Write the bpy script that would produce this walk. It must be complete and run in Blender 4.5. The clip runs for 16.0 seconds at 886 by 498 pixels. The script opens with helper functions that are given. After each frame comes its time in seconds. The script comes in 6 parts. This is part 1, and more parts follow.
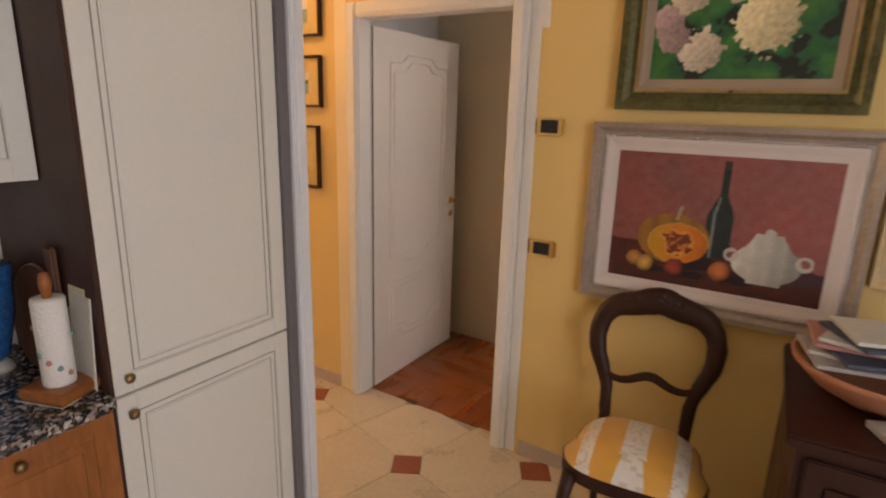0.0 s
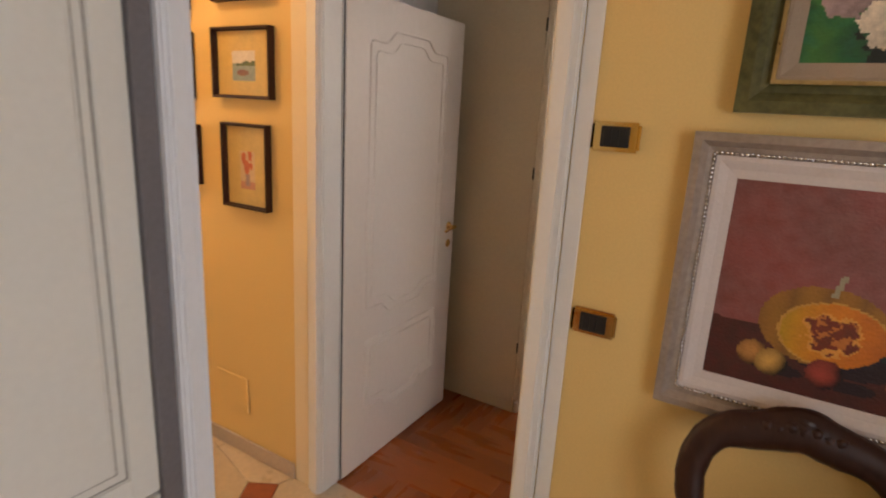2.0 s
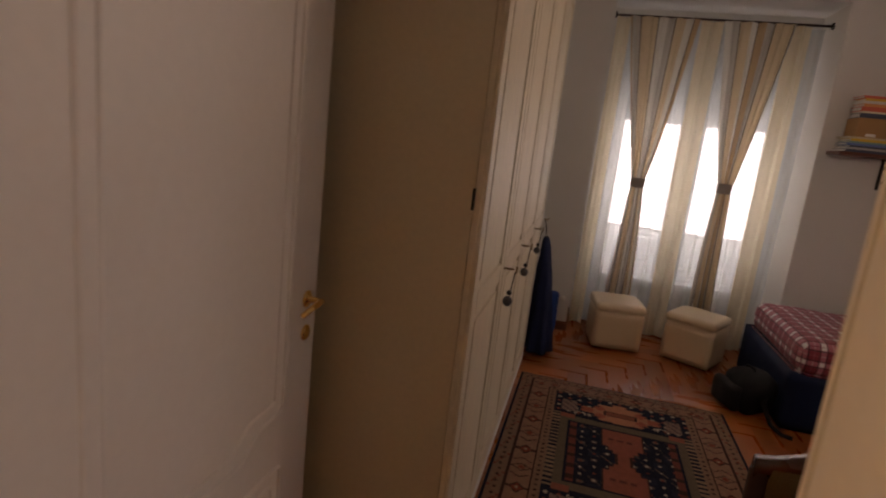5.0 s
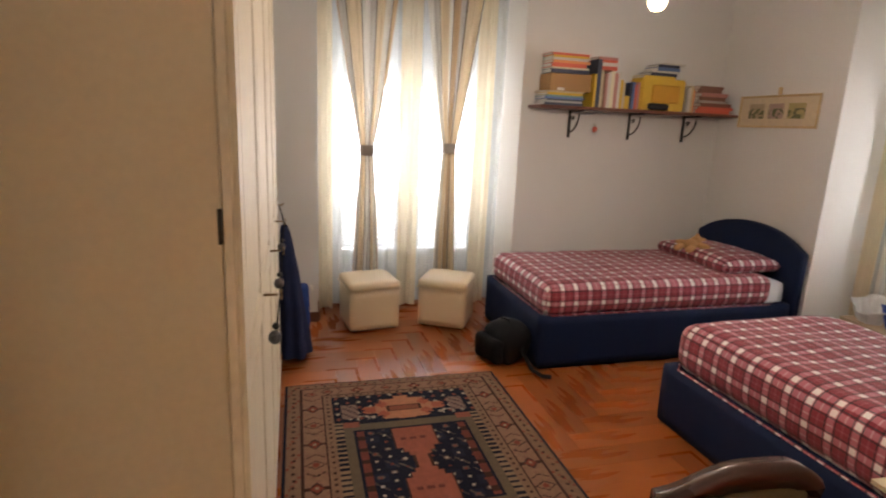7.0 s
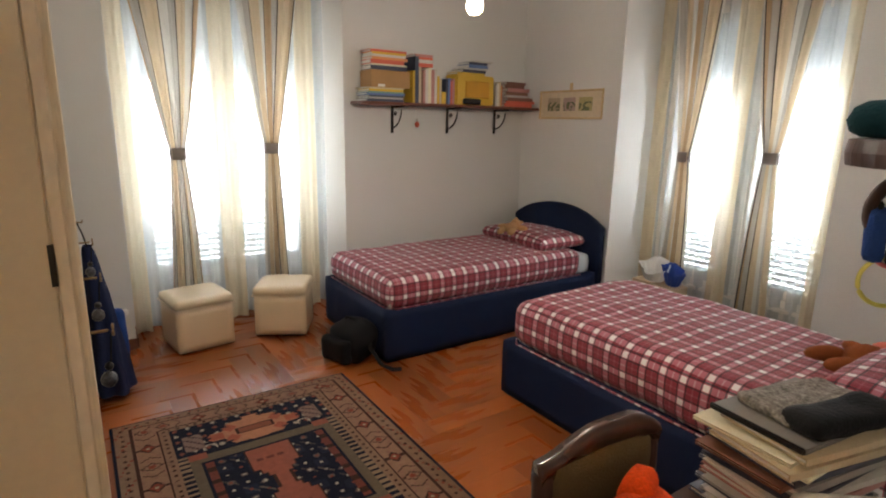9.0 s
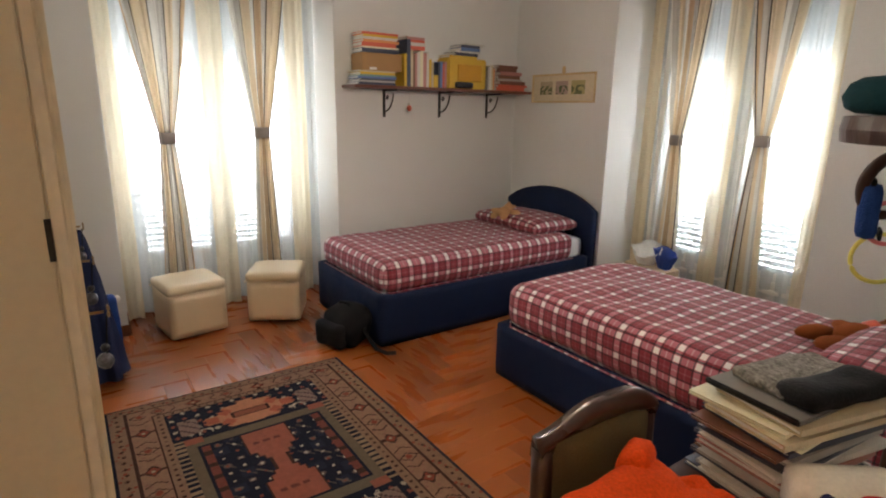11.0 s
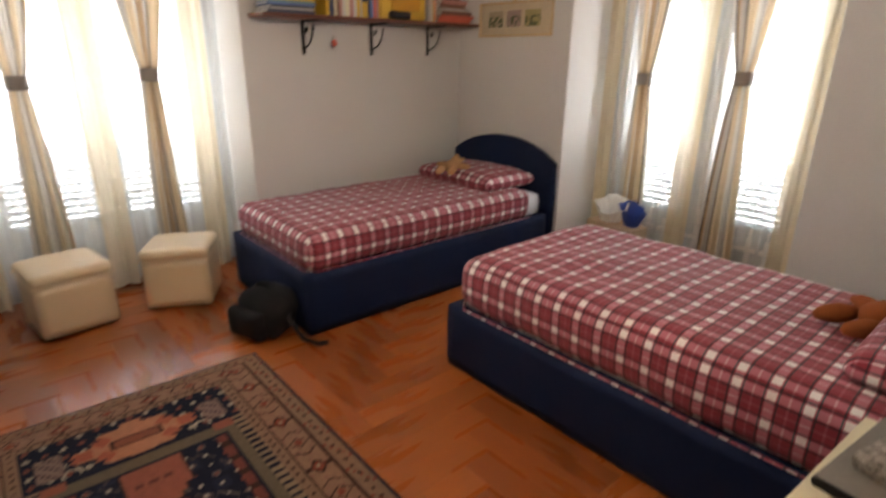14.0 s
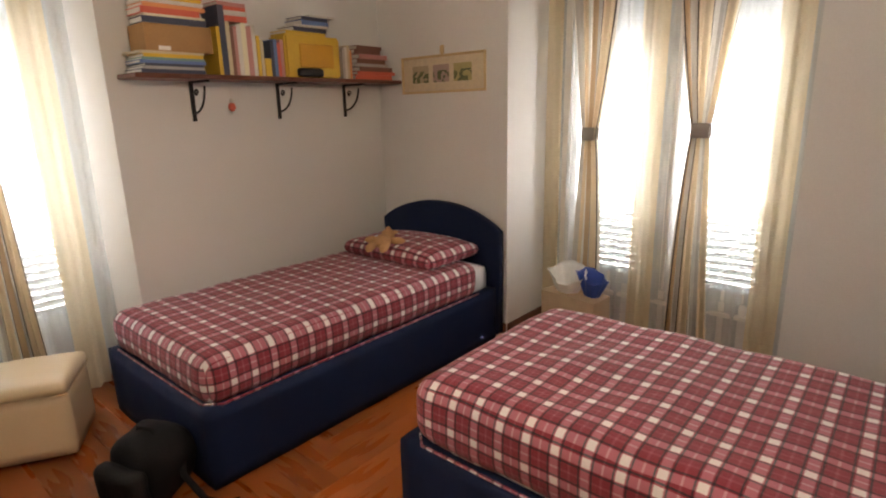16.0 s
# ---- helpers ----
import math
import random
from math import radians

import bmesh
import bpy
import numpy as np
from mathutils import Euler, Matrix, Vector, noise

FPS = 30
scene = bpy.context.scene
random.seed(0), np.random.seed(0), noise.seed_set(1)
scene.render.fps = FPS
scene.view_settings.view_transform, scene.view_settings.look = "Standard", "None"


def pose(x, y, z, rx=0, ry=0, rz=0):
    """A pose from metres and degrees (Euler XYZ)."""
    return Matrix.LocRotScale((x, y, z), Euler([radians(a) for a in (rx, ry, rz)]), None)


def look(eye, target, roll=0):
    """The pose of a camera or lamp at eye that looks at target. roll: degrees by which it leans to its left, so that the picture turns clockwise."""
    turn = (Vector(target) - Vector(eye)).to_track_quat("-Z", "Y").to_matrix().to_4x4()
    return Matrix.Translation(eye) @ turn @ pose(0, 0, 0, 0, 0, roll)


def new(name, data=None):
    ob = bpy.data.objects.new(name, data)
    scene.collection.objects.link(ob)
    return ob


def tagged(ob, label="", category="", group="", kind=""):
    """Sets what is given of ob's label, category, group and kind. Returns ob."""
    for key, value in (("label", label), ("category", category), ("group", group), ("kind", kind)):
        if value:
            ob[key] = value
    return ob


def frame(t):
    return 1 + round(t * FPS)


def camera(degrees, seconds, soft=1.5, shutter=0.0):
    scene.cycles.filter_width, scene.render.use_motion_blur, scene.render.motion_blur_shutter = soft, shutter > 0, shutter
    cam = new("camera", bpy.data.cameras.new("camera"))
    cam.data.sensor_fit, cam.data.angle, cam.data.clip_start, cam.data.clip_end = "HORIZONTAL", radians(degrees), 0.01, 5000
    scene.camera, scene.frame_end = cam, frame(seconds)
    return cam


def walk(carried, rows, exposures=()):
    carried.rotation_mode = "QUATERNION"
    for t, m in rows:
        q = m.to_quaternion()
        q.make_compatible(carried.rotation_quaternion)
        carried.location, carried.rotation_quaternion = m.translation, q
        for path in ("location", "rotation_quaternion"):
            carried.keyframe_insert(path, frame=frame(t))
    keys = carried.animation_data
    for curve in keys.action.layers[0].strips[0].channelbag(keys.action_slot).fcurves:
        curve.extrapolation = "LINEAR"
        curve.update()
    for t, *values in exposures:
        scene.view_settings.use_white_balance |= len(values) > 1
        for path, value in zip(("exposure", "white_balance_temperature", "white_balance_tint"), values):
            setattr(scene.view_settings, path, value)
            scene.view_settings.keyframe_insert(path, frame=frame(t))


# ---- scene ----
cam = camera(77.6, 16.0, 2.0, 0.5)
PATH = [
    (0, (1.981, -2.296, 1.686), (0.949, -0.656, 1.189), 1.6),
    (0.5, (1.848, -2.095, 1.649), (0.741, -0.51, 1.14), 0.9),
    (1, (1.764, -1.88, 1.657), (0.66, -0.289, 1.158), 3.2),
    (1.5, (1.623, -1.71, 1.647), (0.576, -0.093, 1.11), 3.4),
    (2, (1.469, -1.555, 1.661), (0.469, 0.108, 1.178), 3.2),
    (2.5, (1.368, -1.329, 1.648), (0.44, 0.361, 1.116), 3.0),
    (3, (1.252, -1.056, 1.648), (0.174, 0.563, 1.184), 3.3),
    (3.2, (1.193, -0.97, 1.656), (0.125, 0.641, 1.143), 3.0),
    (5.3, (0.649, -0.221, 1.525), (0.252, 1.699, 1.134), 5.5),
    (5.5, (0.687, -0.133, 1.554), (0.318, 1.786, 1.129), 4.0),
    (6, (0.605, -0.005, 1.57), (0.623, 1.943, 1.117), 2.3),
    (6.5, (0.553, 0.09, 1.53), (0.919, 2.008, 1.094), 2.4),
    (7, (0.49, 0.166, 1.555), (1.015, 2.046, 1.117), 2.5),
    (7.5, (0.507, 0.244, 1.56), (1.265, 2.047, 1.143), 2.0),
    (8, (0.487, 0.248, 1.579), (1.471, 1.94, 1.169), 1.7),
    (8.5, (0.422, 0.222, 1.578), (1.516, 1.843, 1.16), 1.8),
    (9, (0.408, 0.208, 1.578), (1.502, 1.823, 1.137), 1.1),
    (11.5, (0.392, 0.22, 1.538), (1.507, 1.796, 1.017), 1.3),
    (12, (0.457, 0.314, 1.48), (1.525, 1.876, 0.831), 1.6),
    (12.5, (0.559, 0.44, 1.45), (1.559, 1.988, 0.673), 0.6),
    (13, (0.663, 0.518, 1.45), (1.637, 2.067, 0.643), 0.4),
    (13.5, (0.722, 0.582, 1.44), (1.726, 2.109, 0.628), -0.3),
    (14, (0.793, 0.685, 1.499), (2.026, 2.114, 0.838), 0.6),
    (14.5, (0.807, 0.784, 1.549), (2.202, 2.117, 1.023), -0.3),
    (15, (0.884, 0.903, 1.555), (2.303, 2.221, 1.055), -0.6),
    (15.5, (1.058, 1.069, 1.549), (2.504, 2.362, 1.063), -0.9),
    (16, (1.173, 1.21, 1.534), (2.635, 2.482, 1.043), -1.4),
]
walk(cam, [(t, look(eye, target, roll)) for t, eye, target, roll in PATH], [(0, -0.62, 6900, 20), (2.0, -0.62, 6700, 18), (3.2, -0.85, 6000, 7), (5.4, -1.72, 8000, 33), (6.0, -0.88, 8000, 33), (7, 0.0, 7000, 18), (8, -0.02, 6500, 12), (9, -0.02, 6500, 11), (11.5, -0.04, 6600, 12), (12.5, -0.1, 6700, 15), (14.5, -0.04, 7000, 17), (16, -0.05, 7300, 18)])

# ---- light ----
world = bpy.data.worlds.new("sky")
scene.world = world
world.use_nodes = True
wn = world.node_tree
sky = wn.nodes.new("ShaderNodeTexSky")
sky.sky_type, sky.sun_disc = "NISHITA", False
sky.sun_elevation, sky.sun_rotation = radians(50), radians(40)
wn.links.new(sky.outputs[0], wn.nodes["Background"].inputs[0])
wn.nodes["Background"].inputs[1].default_value = 0.1


def area_lamp(name, eye, target, w, h, watts, color):
    d = bpy.data.lights.new(name, "AREA")
    d.shape, d.size, d.size_y, d.energy, d.color = "RECTANGLE", w, h, watts, color
    ob = new(name, d)
    ob.matrix_world = look(eye, target)
    return ob


def bulb_lamp(name, at, watts, color, r=0.05):
    d = bpy.data.lights.new(name, "POINT")
    d.energy, d.color, d.shadow_soft_size = watts, color, r
    ob = new(name, d)
    ob.location = at
    return ob


# daylight in the two bedroom windows and in the dining room's window behind the walker
area_lamp("daylight_window_north", (1.47, 5.14, 1.12), (1.47, 3.0, 1.07), 1.34, 1.5, 102, (0.93, 0.97, 1.0))
area_lamp("daylight_window_east", (4.90, 2.43, 1.12), (3.0, 2.43, 1.07), 1.36, 1.5, 102, (0.93, 0.97, 1.0))
area_lamp("daylight_dining", (3.95, -2.6, 1.5), (1.0, -1.2, 1.0), 1.5, 1.7, 56, (0.9, 0.95, 1.0))
area_lamp("corridor_end_room_light", (-2.93, -0.48, 1.25), (0.0, -0.40, 0.7), 0.7, 1.7, 70, (1.0, 0.80, 0.52))
bulb_lamp("hall_lamp_light", (-0.95, -0.74, 2.7), 36, (1.0, 0.70, 0.38), 0.08)
bulb_lamp("bedroom_bulb_light", (1.82, 2.1, 1.985), 34, (1.0, 0.86, 0.68), 0.05)


# ---- materials ----
def M(name, rgb, rough=0.6, var=0.12, scale=6.0, bump=0.08, bscale=90.0, metal=0.0, attr=False, sheen=0.0, stretch=(1, 1, 1), coat=0.0, detail=6.0, gloss=0.5):
    """A node material: base colour with two scales of noise, and fine relief."""
    m = bpy.data.materials.new(name)
    m.use_nodes = True
    n, l = m.node_tree.nodes, m.node_tree.links
    b = n["Principled BSDF"]
    b.inputs["Roughness"].default_value, b.inputs["Metallic"].default_value = rough, metal
    b.inputs["Sheen Weight"].default_value = sheen
    b.inputs["Coat Weight"].default_value = coat
    b.inputs["Specular IOR Level"].default_value = gloss if rough < 0.85 else 0.15
    tc, mp = n.new("ShaderNodeTexCoord"), n.new("ShaderNodeMapping")
    mp.inputs["Scale"].default_value = stretch
    l.new(tc.outputs["Object"], mp.inputs[0])
    big, fine = n.new("ShaderNodeTexNoise"), n.new("ShaderNodeTexNoise")
    big.inputs["Scale"].default_value, fine.inputs["Scale"].default_value = scale, bscale
    big.inputs["Detail"].default_value = detail
    l.new(mp.outputs[0], big.inputs["Vector"]), l.new(mp.outputs[0], fine.inputs["Vector"])
    add = n.new("ShaderNodeMath")
    add.operation = "ADD"
    l.new(big.outputs[0], add.inputs[0]), l.new(fine.outputs[0], add.inputs[1])
    rng = n.new("ShaderNodeMapRange")
    rng.inputs["From Min"].default_value, rng.inputs["From Max"].default_value = 0.6, 1.4
    rng.inputs["To Min"].default_value, rng.inputs["To Max"].default_value = 1 - var, 1 + var
    l.new(add.outputs[0], rng.inputs["Value"])
    mul = n.new("ShaderNodeMix")
    mul.data_type, mul.blend_type = "RGBA", "MULTIPLY"
    mul.inputs["Factor"].default_value = 1.0
    if attr:
        at = n.new("ShaderNodeAttribute")
        at.attribute_name = "Col"
        l.new(at.outputs["Color"], mul.inputs["A"])
    else:
        mul.inputs["A"].default_value = (*rgb, 1)
    l.new(rng.outputs[0], mul.inputs["B"])
    l.new(mul.outputs["Result"], b.inputs["Base Color"])
    bp = n.new("ShaderNodeBump")
    bp.inputs["Strength"].default_value, bp.inputs["Distance"].default_value = bump, 0.01
    l.new(fine.outputs[0], bp.inputs["Height"])
    l.new(bp.outputs[0], b.inputs["Normal"])
    rr = n.new("ShaderNodeMapRange")
    rr.inputs["From Min"].default_value, rr.inputs["From Max"].default_value = 0.3, 0.7
    rr.inputs["To Min"].default_value, rr.inputs["To Max"].default_value = max(rough - 0.08, 0.02), min(rough + 0.08, 1)
    l.new(big.outputs[0], rr.inputs["Value"]), l.new(rr.outputs[0], b.inputs["Roughness"])
    return m


def per_piece(m, amount):
    """Lets alike pieces differ a little in shade, object by object and island by island."""
    n, l = m.node_tree.nodes, m.node_tree.links
    b = n["Principled BSDF"]
    src = b.inputs["Base Color"].links[0].from_socket
    oi, ge, add = n.new("ShaderNodeObjectInfo"), n.new("ShaderNodeNewGeometry"), n.new("ShaderNodeMath")
    add.operation = "ADD"
    l.new(oi.outputs["Random"], add.inputs[0]), l.new(ge.outputs["Random Per Island"], add.inputs[1])
    fr, rng = n.new("ShaderNodeMath"), n.new("ShaderNodeMapRange")
    fr.operation = "FRACT"
    l.new(add.outputs[0], fr.inputs[0]), l.new(fr.outputs[0], rng.inputs["Value"])
    rng.inputs["To Min"].default_value, rng.inputs["To Max"].default_value = 1 - amount, 1 + amount
    mul = n.new("ShaderNodeMix")
    mul.data_type, mul.blend_type = "RGBA", "MULTIPLY"
    mul.inputs["Factor"].default_value = 1.0
    l.new(src, mul.inputs["A"]), l.new(rng.outputs[0], mul.inputs["B"])
    l.new(mul.outputs["Result"], b.inputs["Base Color"])
    return m


def cloth(name, rgb, trans, clear=0.0, attr=False):
    """Thin cloth that lets light through: diffuse, translucent and, for sheers, partly clear."""
    m = M(name, rgb, 0.9, 0.1, 5, 0.25, 260, attr=attr, stretch=(1, 1, 0.3))
    n, l = m.node_tree.nodes, m.node_tree.links
    b, out = n["Principled BSDF"], n["Material Output"]
    tr, mx = n.new("ShaderNodeBsdfTranslucent"), n.new("ShaderNodeMixShader")
    l.new(b.inputs["Base Color"].links[0].from_socket, tr.inputs["Color"])
    mx.inputs[0].default_value = trans
    l.new(b.outputs[0], mx.inputs[1]), l.new(tr.outputs[0], mx.inputs[2])
    if clear:
        tp, m2 = n.new("ShaderNodeBsdfTransparent"), n.new("ShaderNodeMixShader")
        m2.inputs[0].default_value = clear
        l.new(mx.outputs[0], m2.inputs[1]), l.new(tp.outputs[0], m2.inputs[2])
        mx = m2
    l.new(mx.outputs[0], out.inputs["Surface"])
    return m


def glow(name, rgb, strength):
    m = bpy.data.materials.new(name)
    m.use_nodes = True
    b = m.node_tree.nodes["Principled BSDF"]
    b.inputs["Base Color"].default_value = (*rgb, 1)
    b.inputs["Emission Color"].default_value, b.inputs["Emission Strength"].default_value = (*rgb, 1), strength
    return m


def glass(name, rough=0.0):
    m = bpy.data.materials.new(name)
    m.use_nodes = True
    b = m.node_tree.nodes["Principled BSDF"]
    b.inputs["Transmission Weight"].default_value, b.inputs["Roughness"].default_value, b.inputs["IOR"].default_value = 1.0, rough, 1.45
    return m


def plaid(name):
    """Red tartan cotton: white bands, dark fine lines, both ways, woven over one another."""
    m = M(name, (1, 1, 1), 0.75, 0.14, 3, 0.3, 420, sheen=0.18, gloss=0.3)
    n, l = m.node_tree.nodes, m.node_tree.links
    b = n["Principled BSDF"]
    shade = [k for k in n if k.bl_idname == "ShaderNodeMix"][0]
    tc, ge = n.new("ShaderNodeTexCoord"), n.new("ShaderNodeNewGeometry")
    pos, nor = n.new("ShaderNodeSeparateXYZ"), n.new("ShaderNodeSeparateXYZ")
    l.new(tc.outputs["Object"], pos.inputs[0]), l.new(tc.outputs["Normal"], nor.inputs[0])

    def op(kind, a, c=None, d=None):
        k = n.new("ShaderNodeMath")
        k.operation = kind
        for i, v in enumerate((a, c, d)):
            if v is None:
                continue
            if isinstance(v, (int, float)):
                k.inputs[i].default_value = v
            else:
                l.new(v, k.inputs[i])
        return k.outputs[0]
    side_x = op("GREATER_THAN", op("ABSOLUTE", nor.outputs[0]), 0.72)
    side_y = op("GREATER_THAN", op("ABSOLUTE", nor.outputs[1]), 0.72)
    u = op("ADD", op("MULTIPLY", pos.outputs[0], op("SUBTRACT", 1.0, side_x)), op("MULTIPLY", pos.outputs[2], side_x))
    v = op("ADD", op("MULTIPLY", pos.outputs[1], op("SUBTRACT", 1.0, side_y)), op("MULTIPLY", pos.outputs[2], side_y))

    def tone(c):
        ramp = n.new("ShaderNodeValToRGB")
        e = ramp.color_ramp.elements
        ramp.color_ramp.interpolation = "CONSTANT"
        stops = [(0.0, MID), (0.035, RED), (0.27, INK), (0.325, RED), (0.365, PALE), (0.635, RED), (0.675, INK), (0.73, RED), (0.965, MID)]
        e[0].position, e[0].color = stops[0][0], (*stops[0][1], 1)
        e[1].position, e[1].color = stops[1][0], (*stops[1][1], 1)
        for p, col in stops[2:]:
            k = e.new(p)
            k.color = (*col, 1)
        l.new(op("FRACT", op("MULTIPLY", c, 10.0)), ramp.inputs[0])
        return ramp.outputs[0]
    # thread tones of warp and weft; the cloth shows their product
    RED, INK, PALE, MID = (0.51, 0.17, 0.22), (0.13, 0.12, 0.14), (0.91, 0.90, 0.90), (0.62, 0.36, 0.40)
    mix = n.new("ShaderNodeMix")
    mix.data_type, mix.blend_type = "RGBA", "MULTIPLY"
    mix.inputs["Factor"].default_value = 1.0
    l.new(tone(u), mix.inputs["A"]), l.new(tone(v), mix.inputs["B"])
    woven = mix.outputs["Result"]
    l.new(woven, shade.inputs["A"])
    return m


yellow = M("yellow_wall_paint", (0.78, 0.56, 0.22), 0.75, 0.05, 1.2, 0.06, 140)
grey = M("pale_grey_wall_paint", (0.72, 0.72, 0.71), 0.85, 0.04, 1.0, 0.06, 140)
white_wall = M("white_wall_paint", (0.80, 0.79, 0.76), 0.85, 0.03, 1.0, 0.05, 140)
white_trim = M("white_lacquer", (0.80, 0.79, 0.76), 0.42, 0.03, 3, 0.02, 60)
cream_band = M("pale_cream_paint", (0.82, 0.70, 0.48), 0.7, 0.04, 2, 0.05, 120)
leaf_white = M("white_door_lacquer", (0.78, 0.72, 0.66), 0.4, 0.03, 2, 0.02, 40)
closet_side = M("beige_laminate", (0.62, 0.53, 0.38), 0.55, 0.05, 1.5, 0.03, 60)
closet_front = M("whitewashed_wood", (0.72, 0.64, 0.50), 0.5, 0.16, 7, 0.12, 50, stretch=(1, 6, 0.5))
fridge_paint = M("ivory_cabinet_paint", (0.74, 0.73, 0.68), 0.5, 0.03, 2, 0.03, 60)
groove_grey = M("grey_groove_line", (0.36, 0.34, 0.30), 0.6, 0.2, 10, 0.05, 60)
cherry = M("cherry_wood", (0.34, 0.12, 0.035), 0.38, 0.28, 6, 0.06, 60, stretch=(1, 1, 0.18))
dark_panel = M("dark_brown_panel", (0.055, 0.024, 0.019), 0.45, 0.15, 4, 0.04, 60, gloss=0.3)
walnut = M("dark_walnut", (0.036, 0.013, 0.008), 0.42, 0.35, 9, 0.12, 70, stretch=(1, 1, 0.3), gloss=0.3)
rail_wood = M("polished_dark_wood", (0.05, 0.018, 0.010), 0.28, 0.2, 7, 0.01, 50, stretch=(0.3, 1, 1), coat=0.25)
mahogany = M("mahogany", (0.042, 0.013, 0.009), 0.42, 0.25, 8, 0.06, 60, stretch=(0.3, 1, 1), gloss=0.35)
granite = M("speckled_granite", (0.16, 0.15, 0.15), 0.15, 0.3, 30, 0.02, 220)
gn, gl = granite.node_tree.nodes, granite.node_tree.links
vor, ramp = gn.new("ShaderNodeTexVoronoi"), gn.new("ShaderNodeValToRGB")
vor.inputs["Scale"].default_value = 110
tcg = gn.new("ShaderNodeTexCoord")
gl.new(tcg.outputs["Object"], vor.inputs["Vector"]), gl.new(vor.outputs["Color"], ramp.inputs[0])
for pos, col in ((0.0, (0.02, 0.02, 0.022)), (0.45, (0.10, 0.09, 0.09)), (0.62, (0.30, 0.24, 0.22)), (0.8, (0.48, 0.46, 0.45))):
    k = ramp.color_ramp.elements.new(pos)
    k.color = (*col, 1)
ramp.color_ramp.interpolation = "CONSTANT"
gl.new(ramp.outputs[0], [k for k in gn if k.bl_idname == "ShaderNodeMix"][0].inputs["A"])
brass = M("polished_brass", (0.85, 0.56, 0.20), 0.10, 0.06, 20, 0.01, 60, metal=1.0)
old_brass = M("aged_brass", (0.28, 0.19, 0.10), 0.4, 0.2, 60, 0.05, 120, metal=1.0)
black_plastic = M("black_plastic", (0.012, 0.012, 0.013), 0.35, 0.1, 20, 0.02, 90)
iron = M("black_wrought_iron", (0.018, 0.016, 0.015), 0.5, 0.2, 20, 0.1, 90, metal=0.4)
old_silver = M("tarnished_silver", (0.10, 0.10, 0.11), 0.35, 0.6, 70, 0.2, 120, metal=0.8)
chrome = M("chrome", (0.75, 0.75, 0.76), 0.15, 0.05, 30, 0.01, 90, metal=1.0)
beige_tile = per_piece(M("beige_stone_tile", (0.60, 0.49, 0.35), 0.32, 0.10, 5, 0.05, 40), 0.06)
red_tile = per_piece(M("terracotta_tile", (0.30, 0.085, 0.04), 0.4, 0.2, 14, 0.06, 60), 0.12)
grout = M("grout", (0.42, 0.35, 0.27), 0.9, 0.1, 20, 0.1, 120)
skirt_stone = M("beige_stone_skirting", (0.52, 0.42, 0.32), 0.4, 0.1, 6, 0.04, 60)
parquet = per_piece(M("oiled_oak_parquet", (0.335, 0.092, 0.019), 0.3, 0.04, 2.2, 0.012, 14, stretch=(5, 0.6, 1)), 0.20)
# same oak, base colour darkened to imitate weaker reflection across the grain
parquet_cross_shaded = per_piece(M("oiled_oak_parquet_across_shaded", (0.275, 0.072, 0.0155), 0.3, 0.04, 2.2, 0.012, 14, stretch=(5, 0.6, 1)), 0.20)
parquet_base = M("parquet_joint", (0.13, 0.045, 0.017), 0.6, 0.2, 8, 0.05, 60)
skirt_wood = M("brown_wood_skirting", (0.16, 0.06, 0.03), 0.4, 0.2, 6, 0.05, 60)
navy = M("navy_upholstery", (0.006, 0.014, 0.050), 0.7, 0.2, 5, 0.3, 350, gloss=0.18)
sheet_white = M("white_cotton", (0.78, 0.80, 0.84), 0.9, 0.04, 5, 0.2, 200)
tartan = plaid("red_tartan_cotton")
ivory_leather = M("ivory_leatherette", (0.76, 0.62, 0.43), 0.38, 0.04, 3, 0.10, 160, coat=0.12)
art = M("painted_surface", (1, 1, 1), 0.55, 0.12, 30, 0.25, 150, attr=True)
weave = M("wool_pile", (1, 1, 1), 0.95, 0.25, 40, 0.6, 420, attr=True)
silk = M("striped_silk", (1, 1, 1), 0.5, 0.08, 20, 0.15, 260, attr=True, sheen=0.3)
stripe_cloth = cloth("striped_curtain_voile", (1, 1, 1), 0.38, 0.0, attr=True)
cream_cloth = cloth("cream_curtain_voile", (0.84, 0.74, 0.56), 0.64, 0.10)
sheer_cloth = cloth("white_sheer_voile", (0.86, 0.90, 0.91), 0.5, 0.32)
tie_cloth = M("grey_satin_tieback", (0.32, 0.28, 0.26), 0.5, 0.1, 10, 0.2, 200)
pane_glass = glass("window_glass")
daylight = glow("bright_overcast_distance", (0.93, 0.97, 1.0), 1.9)
bulb_glow = glow("lit_bulb", (1.0, 0.78, 0.5), 14.0)
shutter_pvc = M("pale_shutter_slats", (0.55, 0.60, 0.60), 0.5, 0.05, 8, 0.03, 60)
orange_wool = M("orange_fleece", (0.72, 0.075, 0.012), 0.95, 0.25, 5, 0.35, 160)
olive_cloth = M("olive_upholstery", (0.11, 0.085, 0.045), 0.9, 0.2, 8, 0.4, 260)
black_cloth = M("black_nylon", (0.006, 0.006, 0.008), 0.75, 0.2, 9, 0.3, 120, gloss=0.25)
navy_cloth = M("dark_blue_towelling", (0.018, 0.026, 0.075), 0.95, 0.2, 9, 0.7, 200)
blue_cloth = M("blue_cloth", (0.02, 0.055, 0.22), 0.85, 0.15, 9, 0.4, 200)
pale_wood = M("pale_wood_frame", (0.62, 0.46, 0.25), 0.5, 0.15, 9, 0.06, 60)
paper = M("paper", (0.74, 0.72, 0.68), 0.8, 0.06, 12, 0.05, 150)
